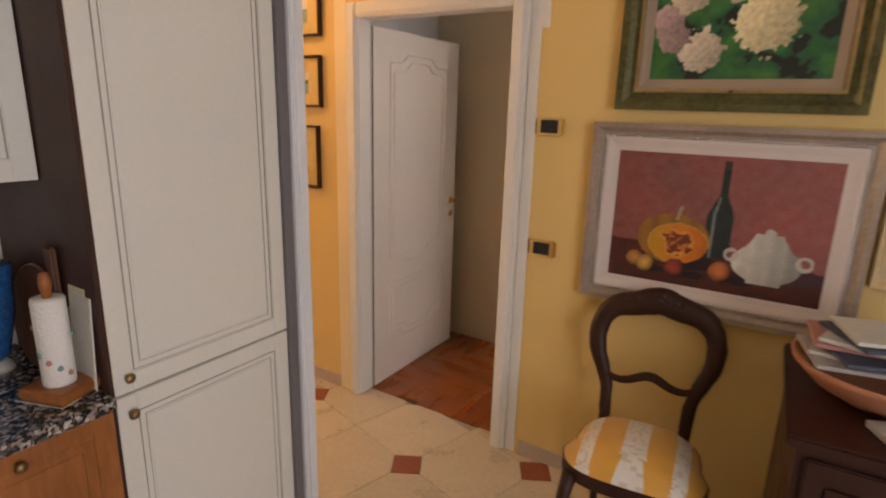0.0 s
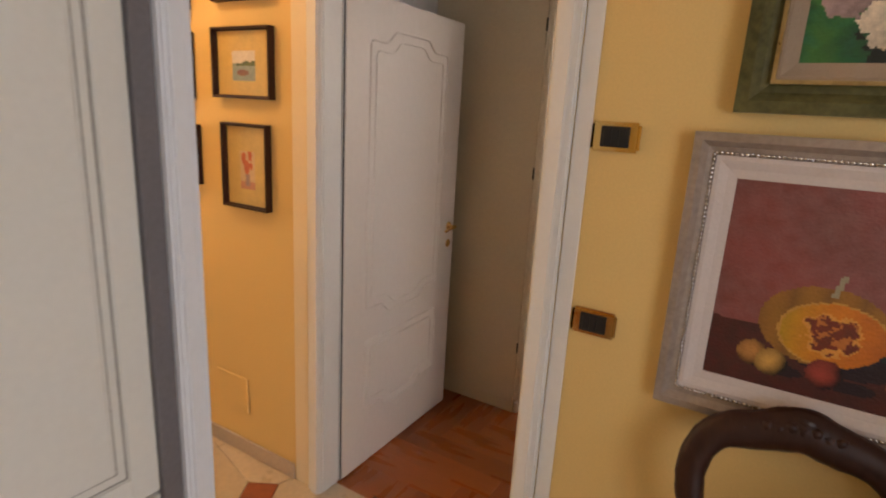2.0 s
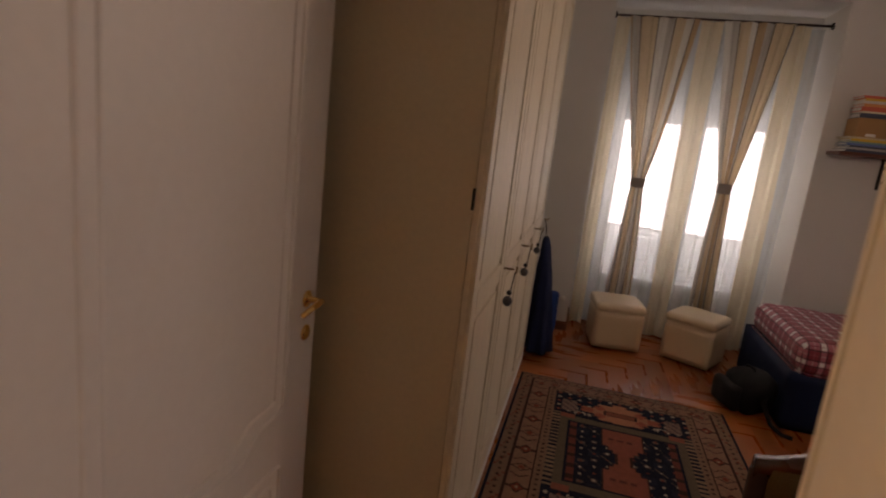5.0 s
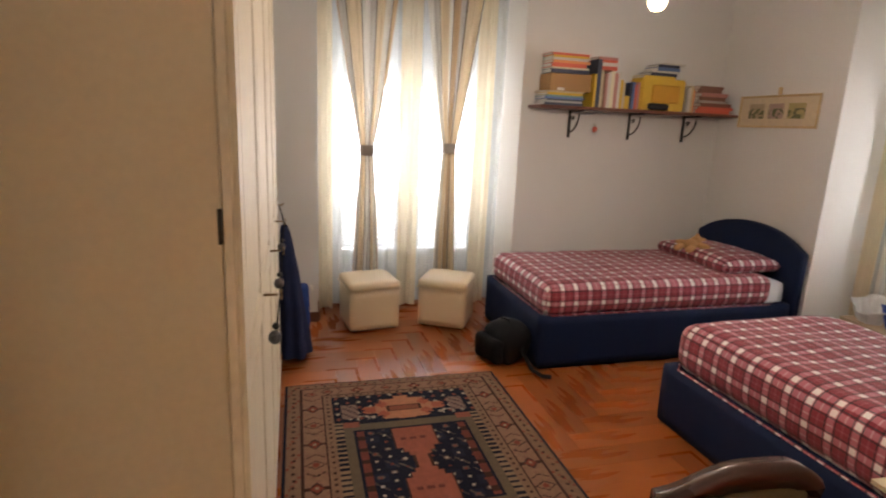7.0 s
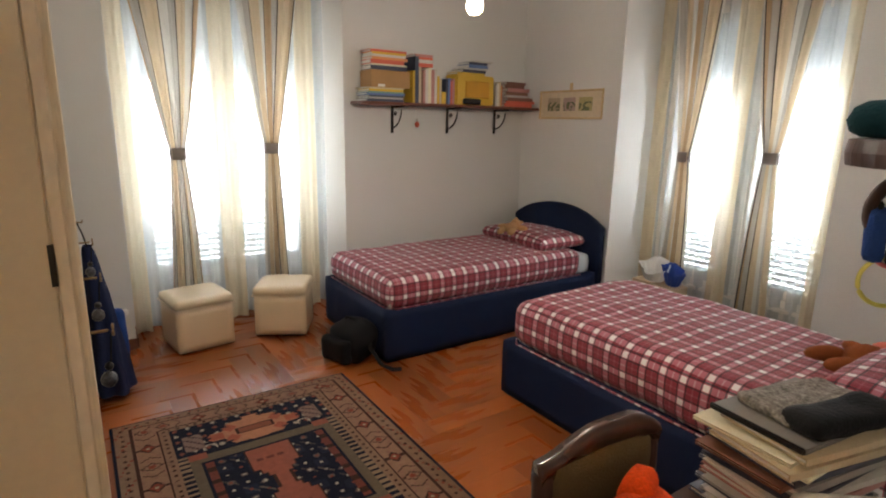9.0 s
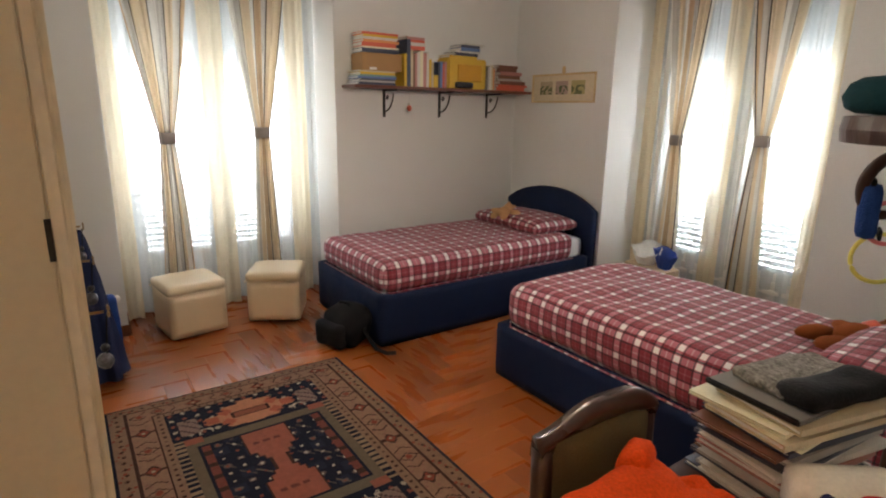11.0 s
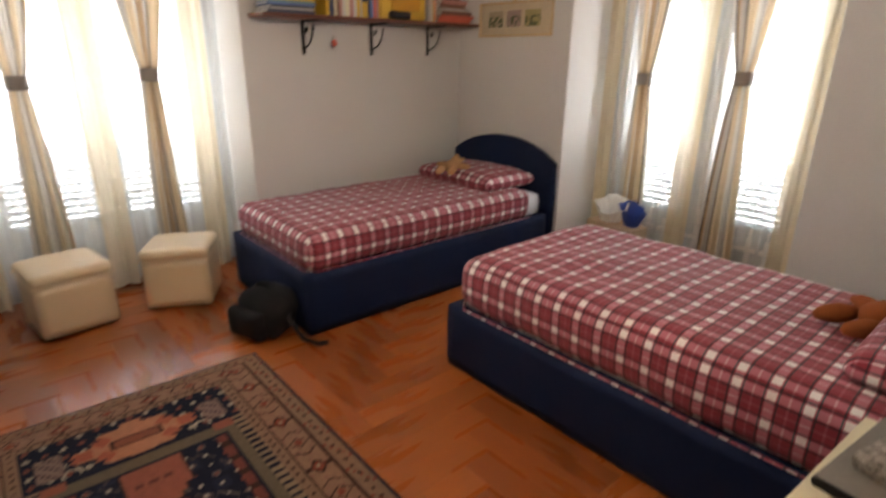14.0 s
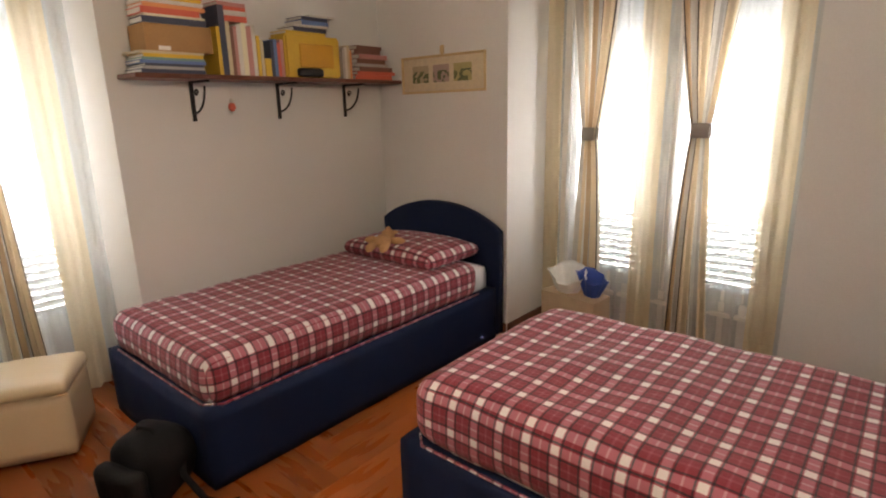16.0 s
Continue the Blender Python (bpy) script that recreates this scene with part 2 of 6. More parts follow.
card = M("brown_cardboard", (0.38, 0.22, 0.10), 0.85, 0.1, 9, 0.08, 120)
terracotta = M("terracotta_clay", (0.48, 0.20, 0.11), 0.5, 0.12, 8, 0.06, 90)
bear_fur = M("tan_plush", (0.62, 0.36, 0.18), 0.95, 0.2, 14, 0.6, 300)
bear_brown = M("brown_plush", (0.30, 0.09, 0.03), 0.95, 0.2, 14, 0.6, 300)


def plain(name, rgb, rough=0.55, **k):
    return M(name, rgb, rough, k.pop("var", 0.1), k.pop("scale", 14), k.pop("bump", 0.05), k.pop("bscale", 120), **k)


# ---- mesh helpers ----
def thing(name, x=0, y=0, z=0, rz=0, label="", category="", group="", kind=""):
    ob = new(name)
    ob.empty_display_size = 0.05
    ob.matrix_basis = pose(x, y, z, 0, 0, rz)
    return tagged(ob, label, category, group, kind)


def part(name, bm, material, parent=None, label="", smooth=False):
    me = bpy.data.meshes.new(name)
    bmesh.ops.recalc_face_normals(bm, faces=bm.faces)
    if smooth:
        for f in bm.faces:
            f.smooth = True
    bm.to_mesh(me)
    bm.free()
    for m in material if isinstance(material, (list, tuple)) else [material]:
        me.materials.append(m)
    ob = new(name, me)
    ob.parent = parent
    return tagged(ob, label)


def box(bm, x0, x1, y0, y1, z0, z1, b=0.0, seg=1, rot=None, mi=0):
    m = Matrix.Translation(((x0 + x1) / 2, (y0 + y1) / 2, (z0 + z1) / 2)) @ Matrix.Diagonal((x1 - x0, y1 - y0, z1 - z0, 1))
    if rot is not None:
        m = rot @ m
    vs = bmesh.ops.create_cube(bm, size=1.0, matrix=m)["verts"]
    fs = {f for v in vs for f in v.link_faces}
    for f in fs:
        f.material_index = mi
    if b:
        es = list({e for v in vs for e in v.link_edges})
        bmesh.ops.bevel(bm, geom=es, offset=b, segments=seg, affect="EDGES", clamp_overlap=True)
    return bm


def B(x0, x1, y0, y1, z0, z1, b=0.0, seg=1, rot=None):
    return box(bmesh.new(), x0, x1, y0, y1, z0, z1, b, seg, rot)


def lathe(bm, profile, n=20, at=(0, 0, 0), m=None):
    m = m or Matrix.Translation(at)
    rings = [[bm.verts.new(m @ Vector((r * math.cos(2 * math.pi * k / n), r * math.sin(2 * math.pi * k / n), z))) for k in range(n)] for r, z in profile]
    for a, c in zip(rings, rings[1:]):
        for k in range(n):
            bm.faces.new((a[k], a[(k + 1) % n], c[(k + 1) % n], c[k]))
    bm.faces.new(rings[0][::-1]), bm.faces.new(rings[-1])
    return bm


def spline(vals, k, closed=False):
    """Catmull-Rom values between vals, k steps to a span."""
    n, out = len(vals), []
    for i in range(n if closed else n - 1):
        p0, p1, p2, p3 = (vals[j % n] if closed else vals[max(0, min(n - 1, j))] for j in (i - 1, i, i + 1, i + 2))
        for q in range(k):
            t = q / k
            out.append(0.5 * ((2 * p1) + (p2 - p0) * t + (2 * p0 - 5 * p1 + 4 * p2 - p3) * t * t + (3 * p1 - p0 - 3 * p2 + p3) * t ** 3))
    return out if closed else out + [vals[-1]]


def tube(bm, pts, r, n=8, closed=False, flat=1.0, fine=1):
    """A round bar along pts; r may be a number or a list; fine: steps between the given points."""
    pts = [Vector(p) for p in pts]
    if fine > 1:
        pts = spline(pts, fine, closed)
        r = spline(list(r), fine, closed) if isinstance(r, (list, tuple)) else r
    rings, N = [], len(pts)
    for i, p in enumerate(pts):
        a = pts[(i + 1) % N] if closed or i < N - 1 else p
        c = pts[i - 1] if closed or i > 0 else p
        d = (a - c).normalized()
        if closed or i == 0:
            s = d.cross(Vector((0, 0, 1)) if abs(d.z) < 0.9 else Vector((0, 1, 0))).normalized()
        else:
            s = (s - d * s.dot(d)).normalized()
        u = s.cross(d)
        rr = r[i] if isinstance(r, (list, tuple)) else r
        rings.append([bm.verts.new(p + s * (rr * math.cos(2 * math.pi * k / n)) + u * (rr * flat * math.sin(2 * math.pi * k / n))) for k in range(n)])
    for i in range(N if closed else N - 1):
        a, c = rings[i], rings[(i + 1) % N]
        for k in range(n):
            bm.faces.new((a[k], a[(k + 1) % n], c[(k + 1) % n], c[k]))
    if not closed:
        bm.faces.new(rings[0][::-1]), bm.faces.new(rings[-1])
    return bm


def blob(bm, at, sx, sy, sz, n=2, wob=0.0, m=None):
    vs = bmesh.ops.create_icosphere(bm, subdivisions=n, radius=1.0)["verts"]
    for v in vs:
        k = 1 + wob * noise.noise(v.co * 2.3 + Vector(at) * 5)
        v.co = Vector((v.co.x * sx * k, v.co.y * sy * k, v.co.z * sz * k))
        if m is not None:
            v.co = m @ v.co
        v.co += Vector(at)
    return bm


def soft(bm, amount, freq, seed=0.0):
    """Uneven, hand-made surface: shifts the vertices by noise."""
    for v in bm.verts:
        v.co += Vector(noise.noise_vector(v.co * freq + Vector((seed, 0, 0)))) * amount
    return bm


def cushion(x0, x1, y0, y1, z0, z1, r, step=0.05, puff=0.0, edge=0.0):
    """A padded block with round edges, from a grid of cells, its top puffed up."""
    bm = bmesh.new()
    nx, ny, nz = (max(2, round((b - a) / step)) for a, b in ((x0, x1), (y0, y1), (z0, z1)))
    bmesh.ops.create_cube(bm, size=1.0)
    bm.clear()
    cx, cy, cz, hx, hy, hz = (x0 + x1) / 2, (y0 + y1) / 2, (z0 + z1) / 2, (x1 - x0) / 2, (y1 - y0) / 2, (z1 - z0) / 2
    seen = {}

    def vert(i, j, k):
        key = (i, j, k)
        if key not in seen:
            p = Vector((-hx + 2 * hx * i / nx, -hy + 2 * hy * j / ny, -hz + 2 * hz * k / nz))
            q = Vector((max(-hx + r, min(hx - r, p.x)), max(-hy + r, min(hy - r, p.y)), max(-hz + min(r, hz), min(hz - min(r, hz), p.z))))
            d = p - q
            if d.length > 1e-9:
                mx = max(abs(d.x), abs(d.y), abs(d.z))
                p = q + d.normalized() * mx
            f = max(0, 1 - (p.x / hx) ** 2) * max(0, 1 - (p.y / hy) ** 2)
            p.z += (puff * f ** 0.5 if p.z > 0 else 0) - edge * (1 - f) * (1 if p.z > 0 else -1)
            seen[key] = bm.verts.new(p + Vector((cx, cy, cz)))
        return seen[key]
    for i in range(nx):
        for j in range(ny):
            for k in (0, nz):
                bm.faces.new((vert(i, j, k), vert(i + 1, j, k), vert(i + 1, j + 1, k), vert(i, j + 1, k)))
    for i in range(nx):
        for k in range(nz):
            for j in (0, ny):
                bm.faces.new((vert(i, j, k), vert(i + 1, j, k), vert(i + 1, j, k + 1), vert(i, j, k + 1)))
    for j in range(ny):
        for k in range(nz):
            for i in (0, nx):
                bm.faces.new((vert(i, j, k), vert(i, j + 1, k), vert(i, j + 1, k + 1), vert(i, j, k + 1)))
    return bm


def tint(bm, color_of):
    """Gives each face its own pattern colour from the face's centre."""
    lay = bm.loops.layers.float_color.new("Col")
    for f in bm.faces:
        c = (*color_of(f.calc_center_median()), 1)
        for lp in f.loops:
            lp[lay] = c
    return bm


def sheet(w, h, nx, ny, bend):
    """A grid in w x h; bend(u, v) gives each vertex's place."""
    bm = bmesh.new()
    g = [[bm.verts.new(bend(w * i / nx, h * j / ny)) for i in range(nx + 1)] for j in range(ny + 1)]
    uv = {}
    for j in range(ny):
        for i in range(nx):
            f = bm.faces.new((g[j][i], g[j][i + 1], g[j + 1][i + 1], g[j + 1][i]))
            uv[f] = (w * (i + 0.5) / nx, h * (j + 0.5) / ny)
    return bm, uv


def tint_uv(bm, uv, color_of):
    lay = bm.loops.layers.float_color.new("Col")
    for f, (u, v) in uv.items():
        c = (*color_of(u, v), 1)
        for lp in f.loops:
            lp[lay] = c
    return bm


def canvas(w, h, nx, ny, color_of, y=0.0):
    """A flat painted surface in the plane y, facing -y, from (0, 0) to (w, h)."""
    bm, uv = sheet(w, h, nx, ny, lambda u, v: (u, y, v))
    return tint_uv(bm, uv, color_of)


def mould(bm, w, h, width, depth, y=0.0, lip=0.35):
    """A picture frame: four mitred bars with a raised outer lip, round an opening that starts at (width, width)."""
    prof = [(0, 0), (0, depth), (width * lip, depth * 1.0), (width * 0.6, depth * 0.6), (width, depth * 0.45), (width, 0)]
    for a, c, dx, dz in (((0, 0), (w, 0), 0, 1), ((w, 0), (w, h), -1, 0), ((w, h), (0, h), 0, -1), ((0, h), (0, 0), 1, 0)):
        ax, az = a
        bx, bz = c
        tx, tz = (bx - ax), (bz - az)
        L = math.hypot(tx, tz)
        tx, tz = tx / L, tz / L
        r1 = [bm.verts.new((ax + tx * k + dx * k, y - d, az + tz * k + dz * k)) for k, d in prof]
        r2 = [bm.verts.new((bx - tx * k + dx * k, y - d, bz - tz * k + dz * k)) for k, d in prof]
        for i in range(len(prof) - 1):
            bm.faces.new((r1[i], r2[i], r2[i + 1], r1[i + 1]))
    bmesh.ops.remove_doubles(bm, verts=bm.verts, dist=0.0001)
    return bm


# ---- structure ----
WN, WE, WW, H = 4.40, 4.16, -0.27, 3.0     # bedroom: north, east and west wall faces, ceiling
CY, CX0, CX1 = -4.3, -1.85, 4.0            # dining side: far wall, corridor end, outer wall


def wall(name, boxes, mats, pick, label):
    bm = bmesh.new()
    for b in boxes:
        box(bm, *b)
    bm.normal_update()
    for f in bm.faces:
        f.material_index = pick(f.normal, f.calc_center_median())
    return tagged(part(name, bm, mats), label, "wall", kind="structure")


# between hall and bedroom, with the doorway
wall("wall_south", [(-2.0, -0.04, 0, 0.09, 0, H), (0.905, 4.4, 0, 0.09, 0, H), (-0.04, 0.905, 0, 0.09, 2.14, H)], [yellow, grey], lambda n, c: 1 if n.y > 0.5 else 0,
     "yellow painted plaster wall with a doorway to the bedroom")
wall("wall_west", [(WW - 0.12, WW, 0.09, WN + 0.7, 0, H)], [grey], lambda n, c: 0, "pale grey painted bedroom wall behind the wardrobe")
wall("wall_north", [(WW, 0.67, WN, WN + 0.7, 0, H), (2.27, WE + 0.7, WN, WN + 0.7, 0, H), (0.67, 2.27, WN, WN + 0.7, 2.78, H),
                    (0.67, 0.78, WN + 0.5, WN + 0.62, 0, 2.78), (2.16, 2.27, WN + 0.5, WN + 0.62, 0, 2.78), (0.78, 2.16, WN + 0.5, WN + 0.62, 0, 0.30), (0.78, 2.16, WN + 0.5, WN + 0.62, 2.5, 2.78)],
     [grey, white_wall], lambda n, c: 1 if abs(n.x) > 0.5 and WN < c.y < WN + 0.62 and 0.6 < c.x < 2.4 else 0, "pale grey bedroom wall with a deep white window niche")
wall("wall_east", [(WE, WE + 0.7, 0.09, 1.62, 0, H), (WE, WE + 0.7, 3.24, WN, 0, H), (WE, WE + 0.7, 1.62, 3.24, 2.78, H),
                   (WE + 0.5, WE + 0.62, 1.62, 1.73, 0, 2.78), (WE + 0.5, WE + 0.62, 3.13, 3.24, 0, 2.78), (WE + 0.5, WE + 0.62, 1.73, 3.13, 0, 0.30), (WE + 0.5, WE + 0.62, 1.73, 3.13, 2.5, 2.78)],
     [grey, white_wall], lambda n, c: 1 if abs(n.y) > 0.5 and WE < c.x < WE + 0.62 and 1.5 < c.y < 3.4 else 0, "pale grey bedroom wall with a deep white window niche")
wall("wall_hall", [(-2.0, 0.50, -1.0, -0.93, 0, H)], [yellow], lambda n, c: 0, "yellow wall between corridor and kitchen")
wall("wall_corridor_end", [(CX0 - 0.1, CX0, -1.0, -0.86, 0, H), (CX0 - 0.1, CX0, -0.1, 0.0, 0, H), (CX0 - 0.1, CX0, -0.86, -0.1, 2.1, H), (CX0 - 1.2, CX0 - 1.1, -1.2, 0.1, 0, H)], [yellow], lambda n, c: 0, "yellow end wall of the corridor")
wall("wall_kitchen", [(-0.15, -0.05, CY, -1.0, 0, H)], [white_wall], lambda n, c: 0, "plain wall behind the kitchen units")
wall("wall_dining_far", [(-0.15, CX1 + 0.1, CY - 0.1, CY, 0, H)], [yellow], lambda n, c: 0, "yellow painted dining room wall")
wall("wall_dining_outer", [(CX1, CX1 + 0.1, CY, -3.4, 0, H), (CX1, CX1 + 0.1, -1.8, 0, 0, H), (CX1, CX1 + 0.1, -3.4, -1.8, 0, 0.6), (CX1, CX1 + 0.1, -3.4, -1.8, 2.4, H)], [yellow], lambda n, c: 0, "yellow dining room wall with a window")
tagged(part("ceiling", box(B(WW, WE + 0.7, 0, WN + 0.7, H, H + 0.1), -2.0, CX1 + 0.1, CY - 0.1, 0.0, H, H + 0.1), white_wall), "white plastered ceiling", "ceiling", kind="structure")
floor_hall = tagged(part("floor_hall", B(-3.0, CX1, CY, 0.085, -0.1, -0.006), grout), "beige stone tiles with small terracotta inserts", "floor", kind="structure")
floor_bedroom = tagged(part("floor_bedroom", B(WW, WE + 0.6, 0.085, WN + 0.6, -0.1, -0.004), parquet_base), "oiled oak parquet laid in herringbone", "floor", kind="structure")


def skirting(name, runs, material, label, h=0.08, t=0.012):
    bm = bmesh.new()
    for x0, x1, y0, y1 in runs:
        box(bm, x0, x1, y0, y1, 0, h, 0.004)
    tagged(part(name, bm, material), label, "skirting board", kind="structure")


skirting("baseboard_hall", [(-1.85, -0.18, -0.013, -0.001), (1.02, CX1, -0.013, -0.001)], skirt_stone, "beige stone skirting under the yellow wall")
skirting("baseboard_bedroom", [(WW, 0.67, WN - 0.014, WN - 0.001), (2.27, WE, WN - 0.014, WN - 0.001), (WE - 0.014, WE - 0.001, 3.24, WN), (WE - 0.014, WE - 0.001, 0.1, 1.62),
                               (WE + 0.001, WE + 0.5, 3.225, 3.239), (WE + 0.001, WE + 0.5, 1.621, 1.635), (0.671, 0.684, WN, WN + 0.5), (2.256, 2.269, WN, WN + 0.5), (1.0, WE, 0.091, 0.104)], skirt_wood, "brown wooden skirting board")

# door casing of the bedroom door, with the flat bands beside it
casing = thing("door_casing", label="white lacquered door casing with a stepped moulding", category="door casing", kind="structure")
for nm, x0, x1, x2 in (("jamb_casing", -0.085, -0.012, -0.0), ("jamb_casing", 0.865, 0.945, 0.92)):
    bm = B(x0, x1, -0.022, 0.0, 0, 2.19, 0.006, 2)
    box(bm, x0 + 0.022 if x0 < 0 else x0 + 0.008, x1 - 0.008 if x0 < 0 else x1 - 0.022, -0.030, -0.02, 0, 2.18, 0.004, 2)
    part(nm, bm, white_trim, casing)
for x0, x1 in ((-0.04, -0.012), (0.865, 0.905)):
    part("jamb_lining", B(x0, x1, 0.0, 0.095, 0, 2.14, 0.002), white_trim, casing)
bm = B(-0.012, 0.865, -0.022, 0.0, 2.115, 2.19, 0.006, 2)
box(bm, -0.012, 0.865, -0.03, -0.02, 2.13, 2.168, 0.004, 2)
part("head_casing", bm, white_trim, casing)
part("head_lining", B(-0.012, 0.865, 0.0, 0.095, 2.115, 2.14, 0.002), white_trim, casing)
for x0, x1 in ((-0.08, -0.012), (0.865, 0.93)):
    part("bedroom_casing", B(x0, x1, 0.095, 0.112, 0, 2.19, 0.005, 2), white_trim, casing)
part("bedroom_head_casing", B(-0.012, 0.865, 0.095, 0.112, 2.115, 2.19, 0.005, 2), white_trim, casing)
tagged(part("trim_left_band", B(-0.175, -0.087, -0.006, 0, 0, 2.6, 0.002), cream_band), "pale cream painted band beside the door casing", "trim", kind="structure")
bm = B(0.947, 0.997, -0.006, 0, 0, 2.02, 0.002)
box(bm, 0.947, 1.03, -0.006, 0, 2.02, 2.6, 0.002)
tagged(part("trim_right_band", bm, white_trim), "white painted band beside the door casing", "trim", kind="structure")
# end of the kitchen wall
# added strip whose dark grey paints in the shaded wall side by the fridge
tagged(part("trim_wall_end_shade", B(0.48, 0.532, -1.018, -0.978, 0, H, 0.002), M("dark_grey_gap_shade", (0.16, 0.15, 0.16), 0.6)), "dark grey strip standing in for the shaded gap beside the fridge cabinet", "trim", kind="structure")
bm = B(0.50, 0.548, -0.977, -0.915, 0, H, 0.005, 2)
box(bm, 0.545, 0.556, -0.965, -0.935, 0, H, 0.003)
tagged(part("trim_wall_end", bm, M("cool_white_lacquer", (0.76, 0.78, 0.82), 0.4, 0.03, 3, 0.02, 60)), "white lacquered lining of the wall end", "trim", kind="structure")
# corridor end door
casing2 = thing("door_corridor_casing", label="white casing of the corridor end door", category="door casing", kind="structure")
for y0, y1 in ((-0.90, -0.83), (-0.13, -0.06)):
    part("jamb_casing", B(CX0, CX0 + 0.03, y0, y1, 0, 2.18, 0.006, 2), white_trim, casing2)
part("head_casing", B(CX0, CX0 + 0.03, -0.83, -0.13, 2.1, 2.18, 0.006, 2), white_trim, casing2)
door_2 = thing("door_2", CX0 - 0.02, -0.125, 0, 8, "white lacquered door standing ajar at the corridor end", "door", kind="structure")
part("leaf", B(-0.69, 0, -0.02, 0.02, 0.01, 2.08, 0.003), leaf_white, door_2)

# bedroom door, standing open at right angles
door_1 = thing("door_1", 0.0, 0.107, 0.008, 0.6, "white lacquered panel door standing open", "door", kind="structure")
LW, LH = 0.893, 2.085
# thin black strip stands in for the shade in the hinge gap
part("hinge_gap_shade", B(-0.007, -0.003, -0.009, -0.003, 0, LH, 0.001), black_plastic, door_1, "black strip standing in for the shaded hinge gap")
leaf = part("leaf", B(-0.042, 0, 0, LW, 0, LH, 0.003), leaf_white, door_1)


def arched(z0, z1, y0, y1, up, down):
    """The outline of a raised panel with a stepped arch above (up) or below (down)."""
    pts = [(y0, z0 + (0.05 if down else 0))]
    if down:
        pts += [(y0 + 0.12, z0 + 0.05), (y0 + 0.17, z0), (y1 - 0.17, z0), (y1 - 0.12, z0 + 0.05)]
    pts += [(y1, z0 + (0.05 if down else 0)), (y1, z1 - (0.05 if up else 0))]
    if up:
        pts += [(y1 - 0.12, z1 - 0.05), (y1 - 0.17, z1), (y0 + 0.17, z1), (y0 + 0.12, z1 - 0.05)]
    pts += [(y0, z1 - (0.05 if up else 0))]
    out = []
    for i in range(len(pts)):
        a, c, d = Vector(pts[i - 1]), Vector(pts[i]), Vector(pts[(i + 1) % len(pts)])
        e1, e2 = (a - c), (d - c)
        k = min(0.02, e1.length / 3, e2.length / 3)
        out += [c + e1.normalized() * k, c + (e1.normalized() + e2.normalized()) * k * 0.3, c + e2.normalized() * k]
    return out


for z0, z1, up, down in ((0.73, 1.965, True, True), (0.24, 0.625, False, True)):
    for k, r in ((0.0, 0.008), (0.038, 0.006)):
        pts = arched(z0 + k, z1 - k, 0.145 + k, LW - 0.155 - k, up, down)
        part("panel_moulding", tube(bmesh.new(), [(0.001, p.x, p.y) for p in pts], r, 6, True, 0.7), leaf_white, door_1, smooth=True)
for side in (1, -1):
    x = 0.0 if side > 0 else -0.042
    bm = lathe(bmesh.new(), [(0.024, 0), (0.024, 0.004), (0.018, 0.008), (0.009, 0.010), (0.008, 0.045)], 16, m=Matrix.Translation((x, LW - 0.055, 1.06)) @ Matrix.Rotation(radians(90 * side), 4, "Y"))
    tube(bm, [(x + side * 0.042, LW - 0.05, 1.06), (x + side * 0.05, LW - 0.075, 1.065), (x + side * 0.052, LW - 0.12, 1.062), (x + side * 0.048, LW - 0.165, 1.052)], [0.009, 0.0095, 0.008, 0.007], 10)
    part("handle", bm, brass, door_1, "polished brass lever handle", True)
    bm = lathe(bmesh.new(), [(0.022, 0), (0.022, 0.004), (0.016, 0.008)], 16, m=Matrix.Translation((x, LW - 0.055, 0.965)) @ Matrix.Rotation(radians(90 * side), 4, "Y"))
    part("keyhole_rose", bm, brass, door_1, "round brass keyhole rose", True)


# ---- windows ----
def build_window(name, w):
    """Two casements in a frame, local x along the wall, y outwards, foot at z = 0.30; shutter slats above and below outside."""
    o = thing(name, label="white two-leaf window, its outer shutter partly lowered", category="window", kind="structure")
    bm = bmesh.new()
    for b in ((0, w, 0, 0.06, 0.30, 0.36), (0, w, 0, 0.06, 2.44, 2.50), (0, 0.06, 0, 0.06, 0.36, 2.44), (w - 0.06, w, 0, 0.06, 0.36, 2.44), (w / 2 - 0.04, w / 2 + 0.04, 0, 0.06, 0.36, 2.44)):
        box(bm, *b, 0.004)
    part("window_frame", bm, white_trim, o)
    for x0, x1 in ((0.06, w / 2 - 0.04), (w / 2 + 0.04, w - 0.06)):
        bm = bmesh.new()
        for b in ((x0, x1, 0.01, 0.05, 0.36, 0.43), (x0, x1, 0.01, 0.05, 2.37, 2.44), (x0, x0 + 0.06, 0.01, 0.05, 0.43, 2.37), (x1 - 0.06, x1, 0.01, 0.05, 0.43, 2.37)):
            box(bm, *b, 0.006, 2)
        sash = part("sash", bm, white_trim, o)
        p = part("pane", B(x0 + 0.06, x1 - 0.06, 0.026, 0.032, 0.43, 2.37), pane_glass, sash)
        p.visible_shadow = False
    part("window_sill", B(-0.02, w + 0.02, -0.03, 0.06, 0.27, 0.30, 0.006, 2), white_trim, o)
    z = 1.87
    while z < 2.46:
        part("shutter_slat", B(0.03, w - 0.03, 0.14, 0.152, z, z + 0.042, 0.004), shutter_pvc, o)
        z += 0.047
    z = 0.32
    while z < 0.92:
        part("louvre_slat", B(0.03, w - 0.03, 0.112, 0.168, z, z + 0.006, 0.002, rot=Matrix.Translation((0, 0.14, z)) @ Matrix.Rotation(radians(-54), 4, "X") @ Matrix.Translation((0, -0.14, -z))), shutter_pvc, o)
        z += 0.048
    return o


